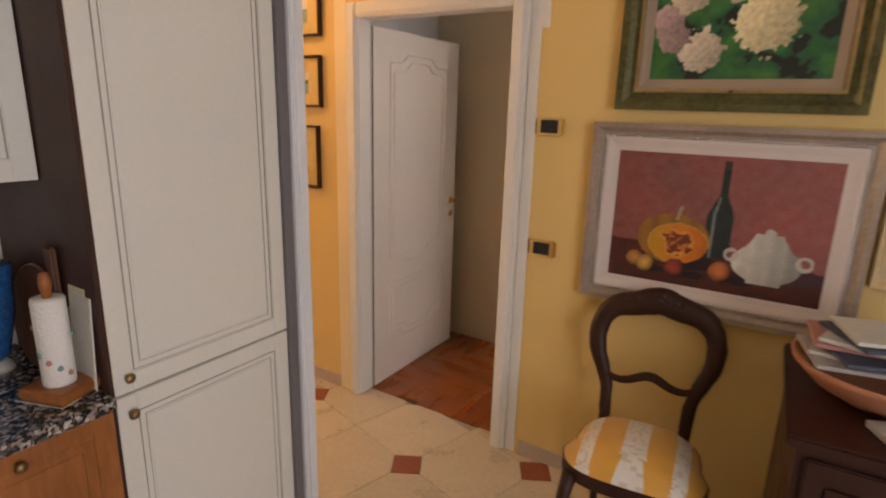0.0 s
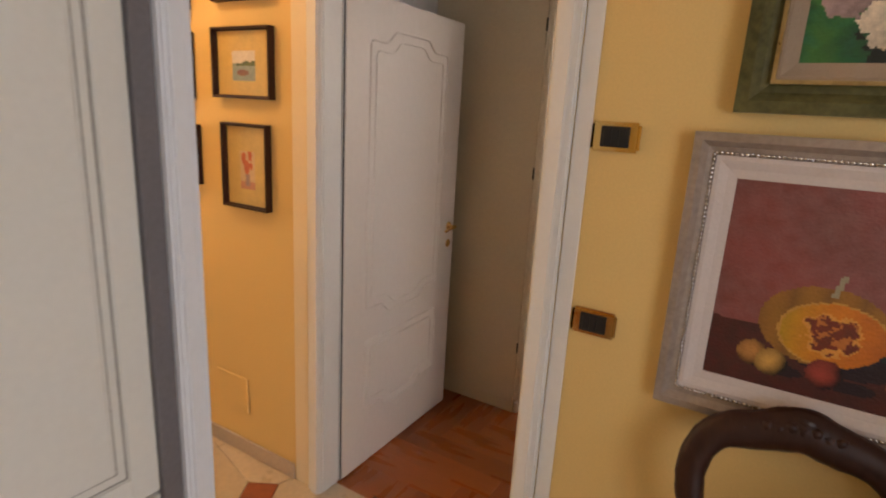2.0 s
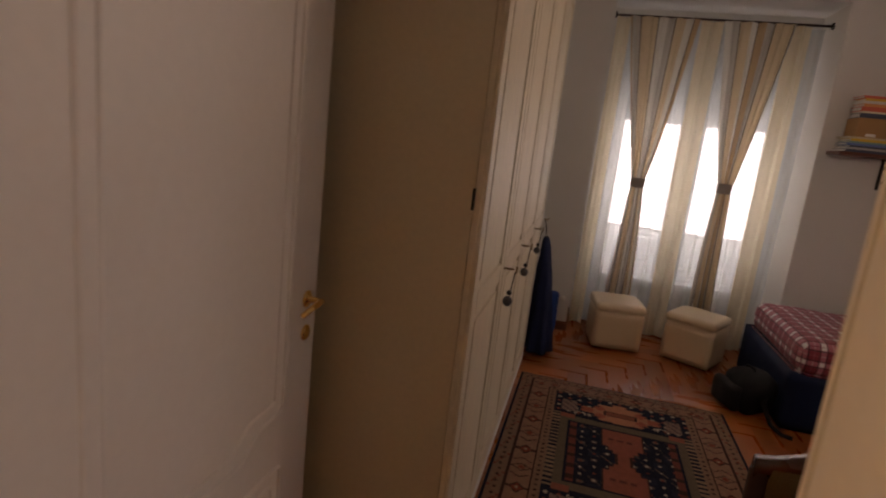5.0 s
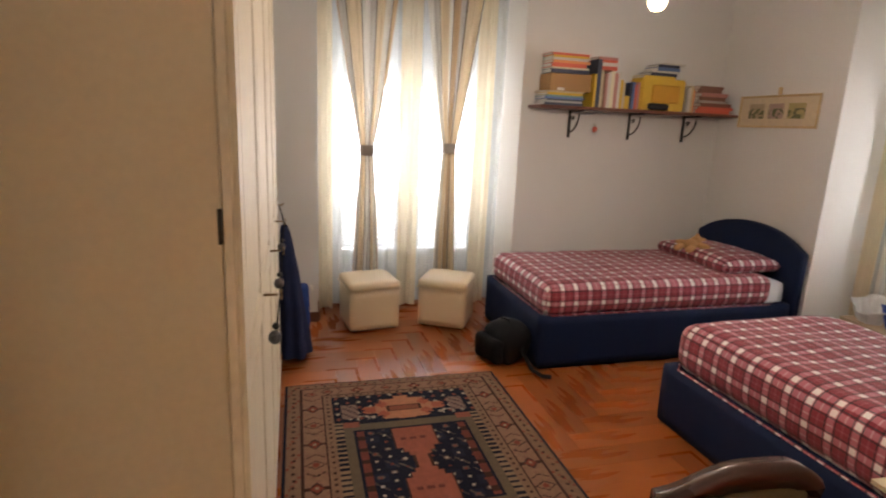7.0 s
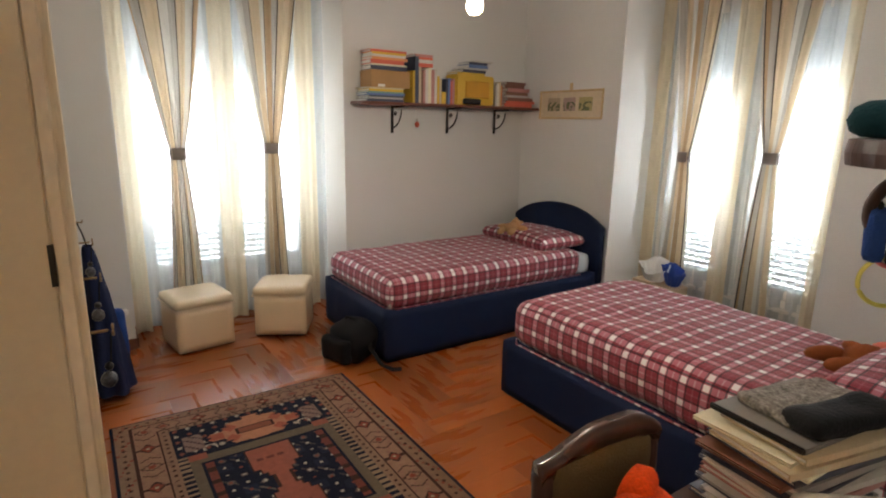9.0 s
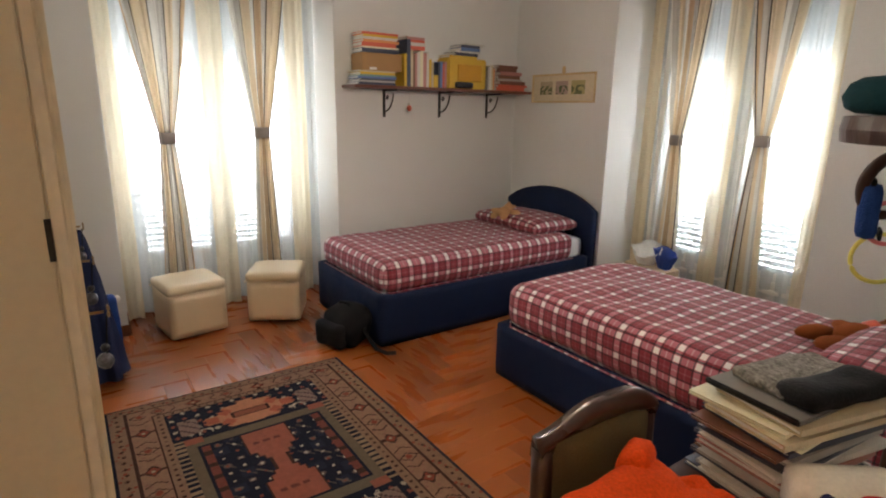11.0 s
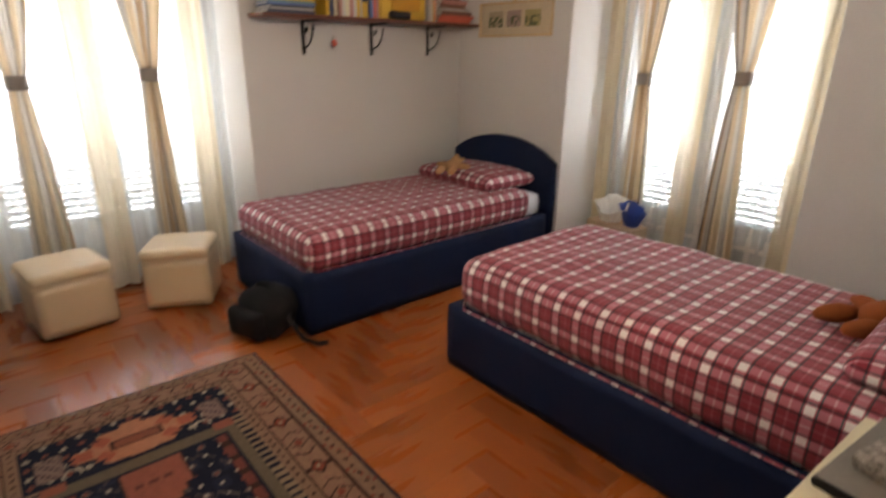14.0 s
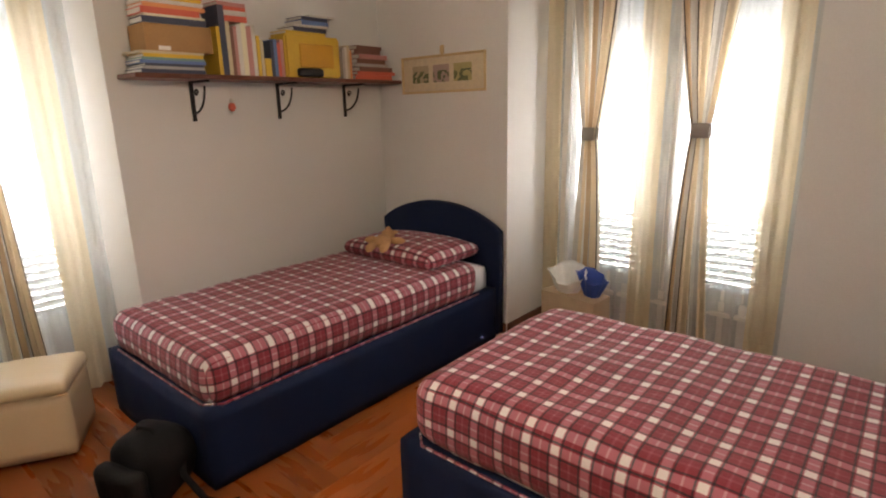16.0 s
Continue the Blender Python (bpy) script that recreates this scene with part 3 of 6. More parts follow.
win1 = build_window("window_1", 1.38)
win1.matrix_basis = pose(0.78, WN + 0.5, 0)
win2 = build_window("window_2", 1.40)
win2.matrix_basis = pose(WE + 0.5, 3.13, 0, 0, 0, -90)
tagged(part("backdrop_north", B(-3.0, 6.0, 9.0, 9.02, -2, 8), daylight), "bright overcast distance outside the window", "backdrop", kind="structure")
tagged(part("backdrop_east", B(9.0, 9.02, -2.0, 7.0, -2, 8), daylight), "bright overcast distance outside the window", "backdrop", kind="structure")
tagged(part("backdrop_dining", B(7.0, 7.02, -6.0, 1.0, -2, 8), daylight), "bright overcast distance outside the window", "backdrop", kind="structure")

# ---- curtains ----
TAN, WHT, GRY, DRK, BRWN = (0.74, 0.61, 0.43), (0.80, 0.78, 0.72), (0.58, 0.55, 0.50), (0.10, 0.085, 0.08), (0.56, 0.40, 0.25)
BANDS = [(0.10, TAN), (0.115, DRK), (0.24, WHT), (0.34, GRY), (0.355, DRK), (0.50, TAN), (0.60, WHT), (0.615, DRK), (0.72, BRWN), (0.84, GRY), (0.855, DRK), (1.01, TAN)]


def band(s):
    for k, c in BANDS:
        if s < k:
            return c
    return TAN


def gathered(w, top, tie, bottom, half_top, half_tie, half_bot, seed):
    """A striped curtain pulled together by a tie: hourglass outline and folds that deepen towards the tie."""
    def bend(u, v):
        s, z = u / w * 2 - 1, bottom + v
        if z > tie:
            k = (z - tie) / (top - tie)
            half = half_tie + (half_top - half_tie) * k ** 0.85
        else:
            k = (tie - z) / (tie - bottom)
            half = half_tie + (half_bot - half_tie) * k ** 0.7
        deep = 0.016 + 0.02 * (1 - min(1, half / half_top))
        y = deep * math.sin(s * 15 + seed) + 0.004 * math.sin(s * 37 + seed * 2 + z)
        return (s * half + 0.012 * math.sin(z * 2.2 + seed) * k, y, z)
    bm, uv = sheet(w, top - bottom, 132, 44, bend)
    return tint_uv(bm, uv, lambda u, v: band((u / w + seed * 0.13) % 1.0))


def straight(w, top, bottom, seed, bunch=0.0):
    def bend(u, v):
        s, z = u / w, bottom + v
        k = 1 - v / (top - bottom)
        return (u * (1 - bunch * k * 0.2), 0.022 * math.sin(s * w * 52 + seed + 0.3 * math.sin(z * 2)) + 0.008 * math.sin(s * w * 120 + seed), z)
    return sheet(w, top - bottom, max(16, int(w * 110)), 24, bend)[0]


def curtain_set(m, strips, gath, sheers, rod, top):
    """One window's hangings, in a frame whose x runs along the wall and y outwards."""
    for a, c in strips:
        o = thing("curtain", label="cream voile drape hanging straight", category="curtain", group="cream drapes")
        part("drape", straight(c - a, top, 0.02, a * 7), cream_cloth, o, smooth=True)
        o.matrix_basis = m @ pose(a, 0.0, 0)
    for c, ht, hb, zt in gath:
        o = thing("curtain", label="striped beige and grey curtain gathered by a grey tieback", category="curtain", group="striped curtains")
        part("drape", gathered(1.0, top, zt, 0.03, ht, 0.045, hb, c * 5), stripe_cloth, o, smooth=True)
        bm = lathe(bmesh.new(), [(0.052, -0.04), (0.058, -0.03), (0.058, 0.03), (0.052, 0.04)], 14, (0, 0, zt))
        for v in bm.verts:
            v.co.y *= 0.8
        part("tieback", bm, tie_cloth, o, "grey satin tieback", True)
        o.matrix_basis = m @ pose(c, -0.045, 0)
    a, c = sheers
    o = thing("sheer_curtain", label="white sheer net curtain over the panes", category="curtain")
    part("net", straight(c - a, top, 0.02, 1.3), sheer_cloth, o, smooth=True)
    o.matrix_basis = m @ pose(a, 0.09, 0)
    o = thing("curtain_rod", label="thin brown curtain rod above the window", category="curtain rod")
    part("rod", tube(bmesh.new(), [(rod[0], 0, top + 0.01), (rod[1], 0, top + 0.01)], 0.009, 10), walnut, o, smooth=True)
    for x in rod:
        part("bracket", B(x - 0.01, x + 0.01, -0.01, 0.012, top - 0.012, top + 0.035, 0.003), iron, o)
    o.matrix_basis = m


curtain_set(pose(0, 4.66, 0), [(0.69, 0.80), (1.34, 1.50), (1.98, 2.13)], [(1.07, 0.265, 0.12, 1.335), (1.742, 0.25, 0.10, 1.37)], (0.70, 2.24), (0.675, 2.265), 2.66)
curtain_set(pose(4.56, 0, 0, 0, 0, -90), [(-3.20, -3.09), (-2.57, -2.41), (-1.85, -1.70)], [(-2.845, 0.21, 0.12, 1.36), (-2.175, 0.23, 0.13, 1.385)], (-3.22, -1.65), (-3.235, -1.625), 2.66)


# ---- bedroom ----
def wardrobe():
    y0, n, dw, xf, top = 1.13, 4, 0.60, 0.40, 2.55
    o = thing("wardrobe", label="whitewashed wood wardrobe with beige side and four tall doors", category="wardrobe")
    part("body", B(WW + 0.004, xf - 0.024, y0, y0 + n * dw + 0.02, 0.07, top, 0.003), closet_side, o, "beige laminate carcass")
    part("plinth", B(WW + 0.004, xf - 0.022, y0 + 0.004, y0 + n * dw + 0.02, 0, 0.07), closet_side, o)
    part("base_rail", B(xf - 0.02, xf + 0.004, y0 + 0.01, y0 + n * dw + 0.02, 0.0, 0.06, 0.003), white_trim, o)
    for i in range(n):
        a, c = y0 + i * dw + 0.004, y0 + (i + 1) * dw - 0.003
        d = part("door", B(xf - 0.024, xf - 0.004, a, c, 0.08, top - 0.01, 0.003), closet_front, o)
        for p, q in ((a, a + 0.075), (c - 0.075, c)):
            part("stile", B(xf - 0.004, xf + 0.006, p, q, 0.08, top - 0.01, 0.004, 2), closet_front, d)
        for p, q in ((0.08, 0.19), (1.02, 1.10), (top - 0.12, top - 0.01)):
            part("rail", B(xf - 0.004, xf + 0.006, a + 0.075, c - 0.075, p, q, 0.004, 2), closet_front, d)
        for p, q in ((0.21, 1.00), (1.12, top - 0.14)):
            part("raised_panel", B(xf - 0.004, xf + 0.004, a + 0.10, c - 0.10, p, q, 0.010, 2), closet_front, d)
    for z in (0.4, 1.375, 2.1):
        part("hinge", B(xf - 0.03, xf - 0.022, y0 - 0.003, y0 + 0.002, z - 0.03, z + 0.03), iron, o)
    for y in (1.75, 2.31, 2.95):
        k = part("key", tube(bmesh.new(), [(xf + 0.006, y, 1.06), (xf + 0.045, y, 1.06)], 0.004, 8), old_brass, o, "small brass key", True)
        part("key_bow", tube(bmesh.new(), [(xf + 0.055, y + 0.014 * math.cos(t), 1.06 + 0.014 * math.sin(t)) for t in np.linspace(0, 6.28, 13)[:-1]], 0.003, 6, True), old_brass, k)
        part("cord", tube(bmesh.new(), [(xf + 0.05, y, 1.05), (xf + 0.045, y, 1.0), (xf + 0.04, y, 0.95)], 0.002, 6), black_cloth, k)
        part("bead", blob(bmesh.new(), (xf + 0.035, y, 0.93), 0.02, 0.02, 0.022), old_silver, k, "dark silver bead", True)
        part("small_bead", blob(bmesh.new(), (xf + 0.038, y, 0.965), 0.011, 0.011, 0.011), black_plastic, k, smooth=True)
    return o


wardrobe()

# bathrobe hanging at the wardrobe's end
robe = thing("bathrobe", label="dark blue towelling robe hanging beside the wardrobe", category="bathrobe")


def robe_cloth():
    def bend(u, v):
        a, k = u * 2 * math.pi, v
        w, d = 0.035 + 0.10 * k ** 0.6, 0.02 + 0.085 * k ** 0.7
        f = 1 + 0.16 * math.sin(a * 6 + 2 * k) * k
        return (0.44 + d * math.cos(a) * f + 0.05 * k, 3.70 + 0.05 * k + w * math.sin(a) * f * 1.15, 0.90 - 0.86 * k)
    bm, _ = sheet(1, 1, 48, 24, bend)
    bmesh.ops.remove_doubles(bm, verts=bm.verts, dist=0.0005)
    return soft(bm, 0.006, 9)


part("robe_body", robe_cloth(), navy_cloth, robe, smooth=True)
part("sleeve", soft(cushion(0.50, 0.59, 3.82, 3.96, 0.13, 0.46, 0.03, 0.03), 0.012, 8), blue_cloth, robe, "brighter blue sleeve", True)
part("hanging_loop", tube(bmesh.new(), [(0.41, 3.72, 1.02), (0.43, 3.70, 0.95), (0.44, 3.72, 0.89), (0.43, 3.74, 0.95)], 0.004, 6, True), black_cloth, robe)
part("hook", tube(bmesh.new(), [(0.40, 3.72, 1.03), (0.43, 3.72, 1.025), (0.435, 3.72, 1.04)], 0.005, 6), old_brass, robe)


def bed(o, L, W, box_h, top, head):
    """Upholstered box bed, local x from foot to head, y across; head: with an arched headboard."""
    bm = bmesh.new()
    part("bed_box", soft(cushion(0, L, 0, W, 0.003, box_h, 0.016, 0.06), 0.002, 6), navy, o, "navy upholstered bed box", True)
    part("mattress", cushion(0.05, L - 0.02, 0.05, W - 0.05, box_h - 0.05, top - 0.03, 0.05, 0.08), sheet_white, o, "white mattress", True)
    if head:
        prof, n = [], 28
        for i in range(n + 1):
            s = -1 + 2 * i / n
            prof.append(((s + 1) / 2 * (W + 0.01), head - 0.16 * abs(s) ** 2.3))
        bm = bmesh.new()
        f0 = [bm.verts.new((L, y, z)) for y, z in prof]
        f1 = [bm.verts.new((L + 0.07, y, z)) for y, z in prof]
        b0 = [bm.verts.new((L, y, 0.03)) for y, _ in prof]
        b1 = [bm.verts.new((L + 0.07, y, 0.03)) for y, _ in prof]
        for i in range(n):
            bm.faces.new((f0[i], f0[i + 1], b0[i + 1], b0[i])), bm.faces.new((f1[i], f1[i + 1], b1[i + 1], b1[i]))
            bm.faces.new((f0[i], f0[i + 1], f1[i + 1], f1[i])), bm.faces.new((b0[i], b0[i + 1], b1[i + 1], b1[i]))
        for i in (0, n):
            bm.faces.new((f0[i], f1[i], b1[i], b0[i]))
        es = [e for e in bm.edges if len(e.link_faces) == 2 and e.calc_face_angle(0) > 1.2]
        bmesh.ops.bevel(bm, geom=es, offset=0.014, segments=2, affect="EDGES")
        part("headboard", bm, navy, o, "navy arched padded headboard", True)


bed1 = thing("bed", 2.03, 3.25, 0, 0, "single bed with navy upholstered box and arched headboard", "bed", "single beds")
bed(bed1, 2.03, 1.06, 0.37, 0.56, 0.90)
cover1 = thing("bedspread", 2.03, 3.25, 0, 0, "red tartan bedspread tucked round the mattress", "bedspread", "tartan bedspreads")
part("cover", soft(cushion(0.025, 1.86, 0.012, 1.03, 0.355, 0.575, 0.075, 0.04, 0.012), 0.009, 4.5), tartan, cover1, smooth=True)
part("hem", tube(bmesh.new(), [(1.84, 0.013, 0.372), (0.09, 0.013, 0.372), (0.03, 0.07, 0.372), (0.027, 0.97, 0.372)], 0.006, 6), tartan, cover1, "folded hem", True)
pil1 = thing("pillow", 2.03, 3.25, 0, 0, "pillow in a red tartan case", "pillow", "tartan pillows")
part("pillow_case", soft(cushion(1.50, 2.02, 0.12, 0.95, 0.566, 0.665, 0.05, 0.03, 0.045, 0.012), 0.008, 7), tartan, pil1, smooth=True)
bed2 = thing("bed", 2.44, 2.56, 0, -90, "single bed with navy upholstered box", "bed", "single beds")
bed(bed2, 2.03, 1.06, 0.34, 0.56, 0)
cover2 = thing("bedspread", 2.44, 2.56, 0, -90, "red tartan bedspread tucked round the mattress", "bedspread", "tartan bedspreads")
part("cover", soft(cushion(0.045, 2.02, 0.012, 1.045, 0.325, 0.60, 0.09, 0.04, 0.014), 0.012, 4.2), tartan, cover2, smooth=True)
part("hem", tube(bmesh.new(), [(2.0, 0.013, 0.342), (0.11, 0.013, 0.342), (0.05, 0.07, 0.342), (0.047, 0.97, 0.342)], 0.006, 6), tartan, cover2, "folded hem", True)
pil2 = thing("pillow", 2.44, 2.56, 0, -90, "pillow in a red tartan case", "pillow", "tartan pillows")
part("pillow_case", soft(cushion(1.57, 2.02, 0.14, 0.95, 0.598, 0.70, 0.05, 0.03, 0.045, 0.012), 0.008, 7), tartan, pil2, smooth=True)

# rug
RW, RL = 1.29, 1.74
NAVY_, RUST, SAND, OLV, IVORY, BRN = (0.009, 0.010, 0.022), (0.21, 0.05, 0.03), (0.26, 0.16, 0.10), (0.105, 0.085, 0.05), (0.34, 0.26, 0.18), (0.05, 0.02, 0.015)


def rug_color(u, v):
    """Pattern of the rug: u across, v along; three borders inwards, a navy field with a medallion at each end and an hourglass in the framed middle."""
    ROSE, TAN_ = (0.255, 0.145, 0.095), (0.225, 0.135, 0.088)
    eu, ev = min(u, RW - u), min(v, RL - v)
    e = min(eu, ev * 1.36)
    along = v if eu < ev * 1.36 else u
    q1, q2 = int(along * 74), int(e * 74)
    if e < 0.013:
        return NAVY_
    if e < 0.085:
        p, q = along % 0.05 - 0.025, e - 0.05
        if abs(p) + abs(q) < 0.011:
            return BRN
        return RUST if (q1 * 5 + q2 * 3) % 13 == 0 else TAN_
    if e < 0.094 or 0.205 < e < 0.213:
        return BRN
    if e < 0.206:
        p, q = (along + 0.02) % 0.172 - 0.086, e - 0.15
        d = abs(p) + 1.2 * abs(q)
        if int((along + 0.02) / 0.172) % 2 == 0:
            if d < 0.012:
                return IVORY
            if d < 0.034:
                return RUST
            if d < 0.046:
                return BRN
            if abs(p) < 0.008 and abs(q) < 0.05:
                return BRN
        else:
            r = (abs(p) * 9) % 0.5 + abs(q) * 6
            if 0.24 < r < 0.31:
                return BRN
            if math.hypot(p, q) < 0.016:
                return RUST
        return (0.24, 0.12, 0.085) if (q1 * 7 + q2 * 5) % 9 == 0 else ROSE
    if e < 0.252:
        return BRN if (along % 0.042 < 0.014 and 0.224 < e < 0.242) else TAN_
    x, y = u - RW / 2, v - RL / 2
    ax, ay = abs(x), abs(y)
    if ay > 0.395:
        # end panel: rose medallion with lobes on navy, pale scrolls and side motifs
        m, n_ = ax, ay - 0.51
        an = abs(n_)
        edge = 0.215 if an < 0.035 else (0.165 if an < 0.07 else (0.115 if an < 0.105 else 0.055))
        edge += 0.018 * math.sin(an * 90)
        if an < 0.135 and m < edge:
            if m < 0.095 and an < 0.032:
                return (0.22, 0.075, 0.045) if m < 0.085 and an < 0.024 else BRN
            lobe = abs(m - 0.12) + abs(an - 0.055)
            if lobe < 0.042:
                return (0.33, 0.095, 0.055)
            if m > 0.16 and an < 0.028:
                return (0.33, 0.095, 0.055)
            return (0.40, 0.17, 0.095)
        if an < 0.145 and m < edge + 0.014:
            return NAVY_
        if 0.255 < m < 0.345 and an < 0.075:
            return (0.21, 0.14, 0.115) if (int(u * 70) + int(v * 70)) % 4 else (0.08, 0.045, 0.04)
        if abs(math.hypot(m - 0.235, n_ + 0.085) - 0.03) < 0.006 and n_ + 0.085 > -0.01:
            return (0.40, 0.34, 0.27)
        g = math.hypot((u % 0.062) - 0.031, (v % 0.058) - 0.029)
        if g < 0.012:
            return (0.34, 0.29, 0.23) if (int(u / 0.062) + int(v / 0.058)) % 2 else (0.20, 0.06, 0.04)
        return NAVY_
    if ax > 0.342:
        return NAVY_ if int(v / 0.019) % 2 else (0.25, 0.17, 0.11)
    if ax > 0.30 or ay > 0.312:
        if ax > 0.265 and ay > 0.345:
            return (0.26, 0.085, 0.055)
        return (0.125, 0.098, 0.065) if ay < 0.372 else NAVY_
    if ax > 0.288 or ay > 0.300:
        return NAVY_
    if ax > 0.248:
        return (0.17, 0.045, 0.032) if int(v / 0.033) % 3 else BRN
    wide = 0.103 if ay > 0.12 else (0.072 if ay > 0.085 else (0.05 if ay > 0.05 else 0.032))
    if ax < wide:
        if abs(ay - 0.2) < 0.012 and ax < 0.075 and int(u * 60) % 3:
            return (0.14, 0.04, 0.03)
        return (0.27, 0.085, 0.055)
    if ax < wide + 0.012:
        return BRN
    i, j = int(u / 0.066), int((v + 0.03 * (int(u / 0.066) % 2)) / 0.062)
    p, q = (u % 0.066) - 0.033, ((v + 0.03 * (i % 2)) % 0.062) - 0.031
    r = math.hypot(p, q * 1.3)
    if r < 0.009:
        return (0.40, 0.34, 0.27) if (i + j) % 3 else RUST
    if r < 0.018 and (i * 2 + j) % 3 == 0:
        return (0.13, 0.09, 0.08)
    if abs(p + q) < 0.005 and (i + j) % 4 == 1:
        return (0.11, 0.085, 0.07)
    return (0.016, 0.018, 0.036) if (i * 3 + j) % 5 == 0 else NAVY_


def rug_mesh():
    def bend(u, v):
        return (u, v, 0.009 + 0.002 * noise.noise(Vector((u * 3, v * 3, 0))))
    bm, uv = sheet(RW, RL, 172, 232, bend)
    lay = tint_uv(bm, uv, rug_color)
    return lay


rug = thing("rug", 0.416, 1.549, 0, -0.5, "oriental wool rug with navy field and rust medallions", "rug")
part("rug_field", rug_mesh(), weave, rug, "patterned wool pile")
part("backing", B(0.001, RW - 0.001, 0.001, RL - 0.001, 0.0, 0.006), M("rug_backing", (0.08, 0.05, 0.03), 0.95), rug, "dark woven edge")


# ottomans
def ottoman(x, y, rz, h):
    o = thing("ottoman", x, y, 0, rz, "ivory leatherette storage cube with a padded lid", "ottoman", "ottomans")
    part("box", cushion(-h + 0.008, h - 0.008, -h + 0.008, h - 0.008, 0.012, 0.315, 0.012, 0.05), ivory_leather, o, smooth=True)
    part("lid", soft(cushion(-h, h, -h, h, 0.317, 0.38, 0.024, 0.033, 0.014), 0.003, 12), ivory_leather, o, "padded ivory lid", True)
    part("piping", tube(bmesh.new(), [(sx * (h + 0.001), sy * (h + 0.001), 0.321) for sx, sy in ((-1, -1), (1, -1), (1, 1), (-1, 1))], 0.004, 6, True), ivory_leather, o)
    for sx in (-1, 1):
        for sy in (-1, 1):
            part("foot", lathe(bmesh.new(), [(0.016, 0), (0.016, 0.014)], 8, (sx * (h - 0.05), sy * (h - 0.05), 0)), black_plastic, o)


ottoman(1.057, 4.304, 7.8, 0.20)
ottoman(1.683, 4.265, -29, 0.197)

# wall shelf with brackets
shelf = thing("wall_shelf", label="dark wood wall shelf on three wrought iron brackets", category="shelf")
part("board", B(2.325, 4.155, 4.16, WN - 0.002, 1.72, 1.745, 0.004), M("reddish_brown_wood", (0.14, 0.045, 0.025), 0.4, 0.25, 7, 0.05, 60, stretch=(0.2, 1, 1)), shelf)
for x in (2.703, 3.262, 3.803):
    k = part("bracket", B(x - 0.012, x + 0.012, WN - 0.010, WN - 0.001, 1.50, 1.72, 0.002), iron, shelf, "black scrolled iron bracket")
    part("bracket_arm", B(x - 0.012, x + 0.012, 4.19, WN - 0.01, 1.708, 1.7195, 0.002), iron, k)
    pts = [(x, WN - 0.012 - 0.15 * math.sin(t), 1.545 + 0.155 * (1 - math.cos(t))) for t in np.linspace(0.0, 1.5, 10)]
    part("bracket_scroll", tube(bmesh.new(), pts, 0.006, 6), iron, k, smooth=True)
    part("bracket_curl", tube(bmesh.new(), [(x, WN - 0.06 - 0.022 * (1 - t / 9) * math.cos(t), 1.655 + 0.022 * (1 - t / 9) * math.sin(t)) for t in np.linspace(0, 7, 15)], 0.005, 6), iron, k, smooth=True)

PAPERS = [(0.62, 0.60, 0.55), (0.55, 0.46, 0.30), (0.12, 0.20, 0.42), (0.62, 0.12, 0.07), (0.66, 0.42, 0.04), (0.20, 0.09, 0.06), (0.42, 0.40, 0.38), (0.16, 0.30, 0.28), (0.70, 0.28, 0.10), (0.05, 0.06, 0.10), (0.48, 0.22, 0.20), (0.72, 0.68, 0.50)]
COVERS = [plain("book_cover_" + w, c, 0.45) for w, c in zip(("white", "tan", "blue", "red", "yellow", "brown", "grey", "teal", "orange", "black", "rose", "cream"), PAPERS)]
NAMES = ("white", "tan", "blue", "red", "yellow", "brown", "grey", "teal", "orange", "black", "pink", "cream")


def book(x, y, z, w, d, h, c, tilt=0.0, flat=False, rz=0.0):
    """A book with cover and page block; upright with its spine to the room, or lying flat."""
    state = "lying flat in a stack" if flat else ("leaning on the shelf" if tilt else "standing upright on the shelf")
    o = thing("book", 0, 0, 0, 0, f"{NAMES[c]} covered book {state}", "book", "books")
    o.matrix_basis = pose(x, y, z, 0, tilt, rz + (random.uniform(-2.5, 2.5) if flat else 0))
    if flat:
        bm = B(0, w, 0, d, 0, 0.003)
        box(bm, 0, w, 0, d, h - 0.003, h)
        box(bm, 0, w, 0, 0.003, 0.0029, h - 0.0029)
        part("cover", bm, COVERS[c], o)
        part("page_block", B(0.004, w - 0.004, 0.0035, d - 0.005, 0.0035, h - 0.0035), paper, o)
    else:
        bm = B(0, 0.003, 0, d, 0, h)
        box(bm, w - 0.003, w, 0, d, 0, h)
        box(bm, 0.0029, w - 0.0029, 0, 0.003, 0, h)
        part("cover", bm, COVERS[c], o)
        part("page_block", B(0.0035, w - 0.0035, 0.0035, d - 0.004, 0.004, h - 0.005), paper, o)
    return o


ZS = 1.7455
z = ZS
for i, (c, h) in enumerate([(9, 0.018), (6, 0.014), (9, 0.012), (2, 0.016), (7, 0.012), (4, 0.018), (1, 0.012)]):
    book(2.36 + 0.01 * (i % 3), 4.165 + 0.006 * (i % 2), z, 0.33 - 0.015 * (i % 3), 0.20, h, c, flat=True)
    z += h + 0.0005
bx = thing("cardboard_box", label="brown cardboard box standing on a stack of books", category="box")
part("carton", B(2.40, 2.745, 4.175, 4.37, z, z + 0.13, 0.003), card, bx)
part("label_strip", B(2.46, 2.52, 4.1735, 4.1745, z + 0.005, z + 0.025), paper, bx, "white paper label")
part("flap_seam", B(2.40, 2.745, 4.27, 4.274, z + 0.13, z + 0.132), plain("tape", (0.5, 0.36, 0.18)), bx)
z += 0.1325
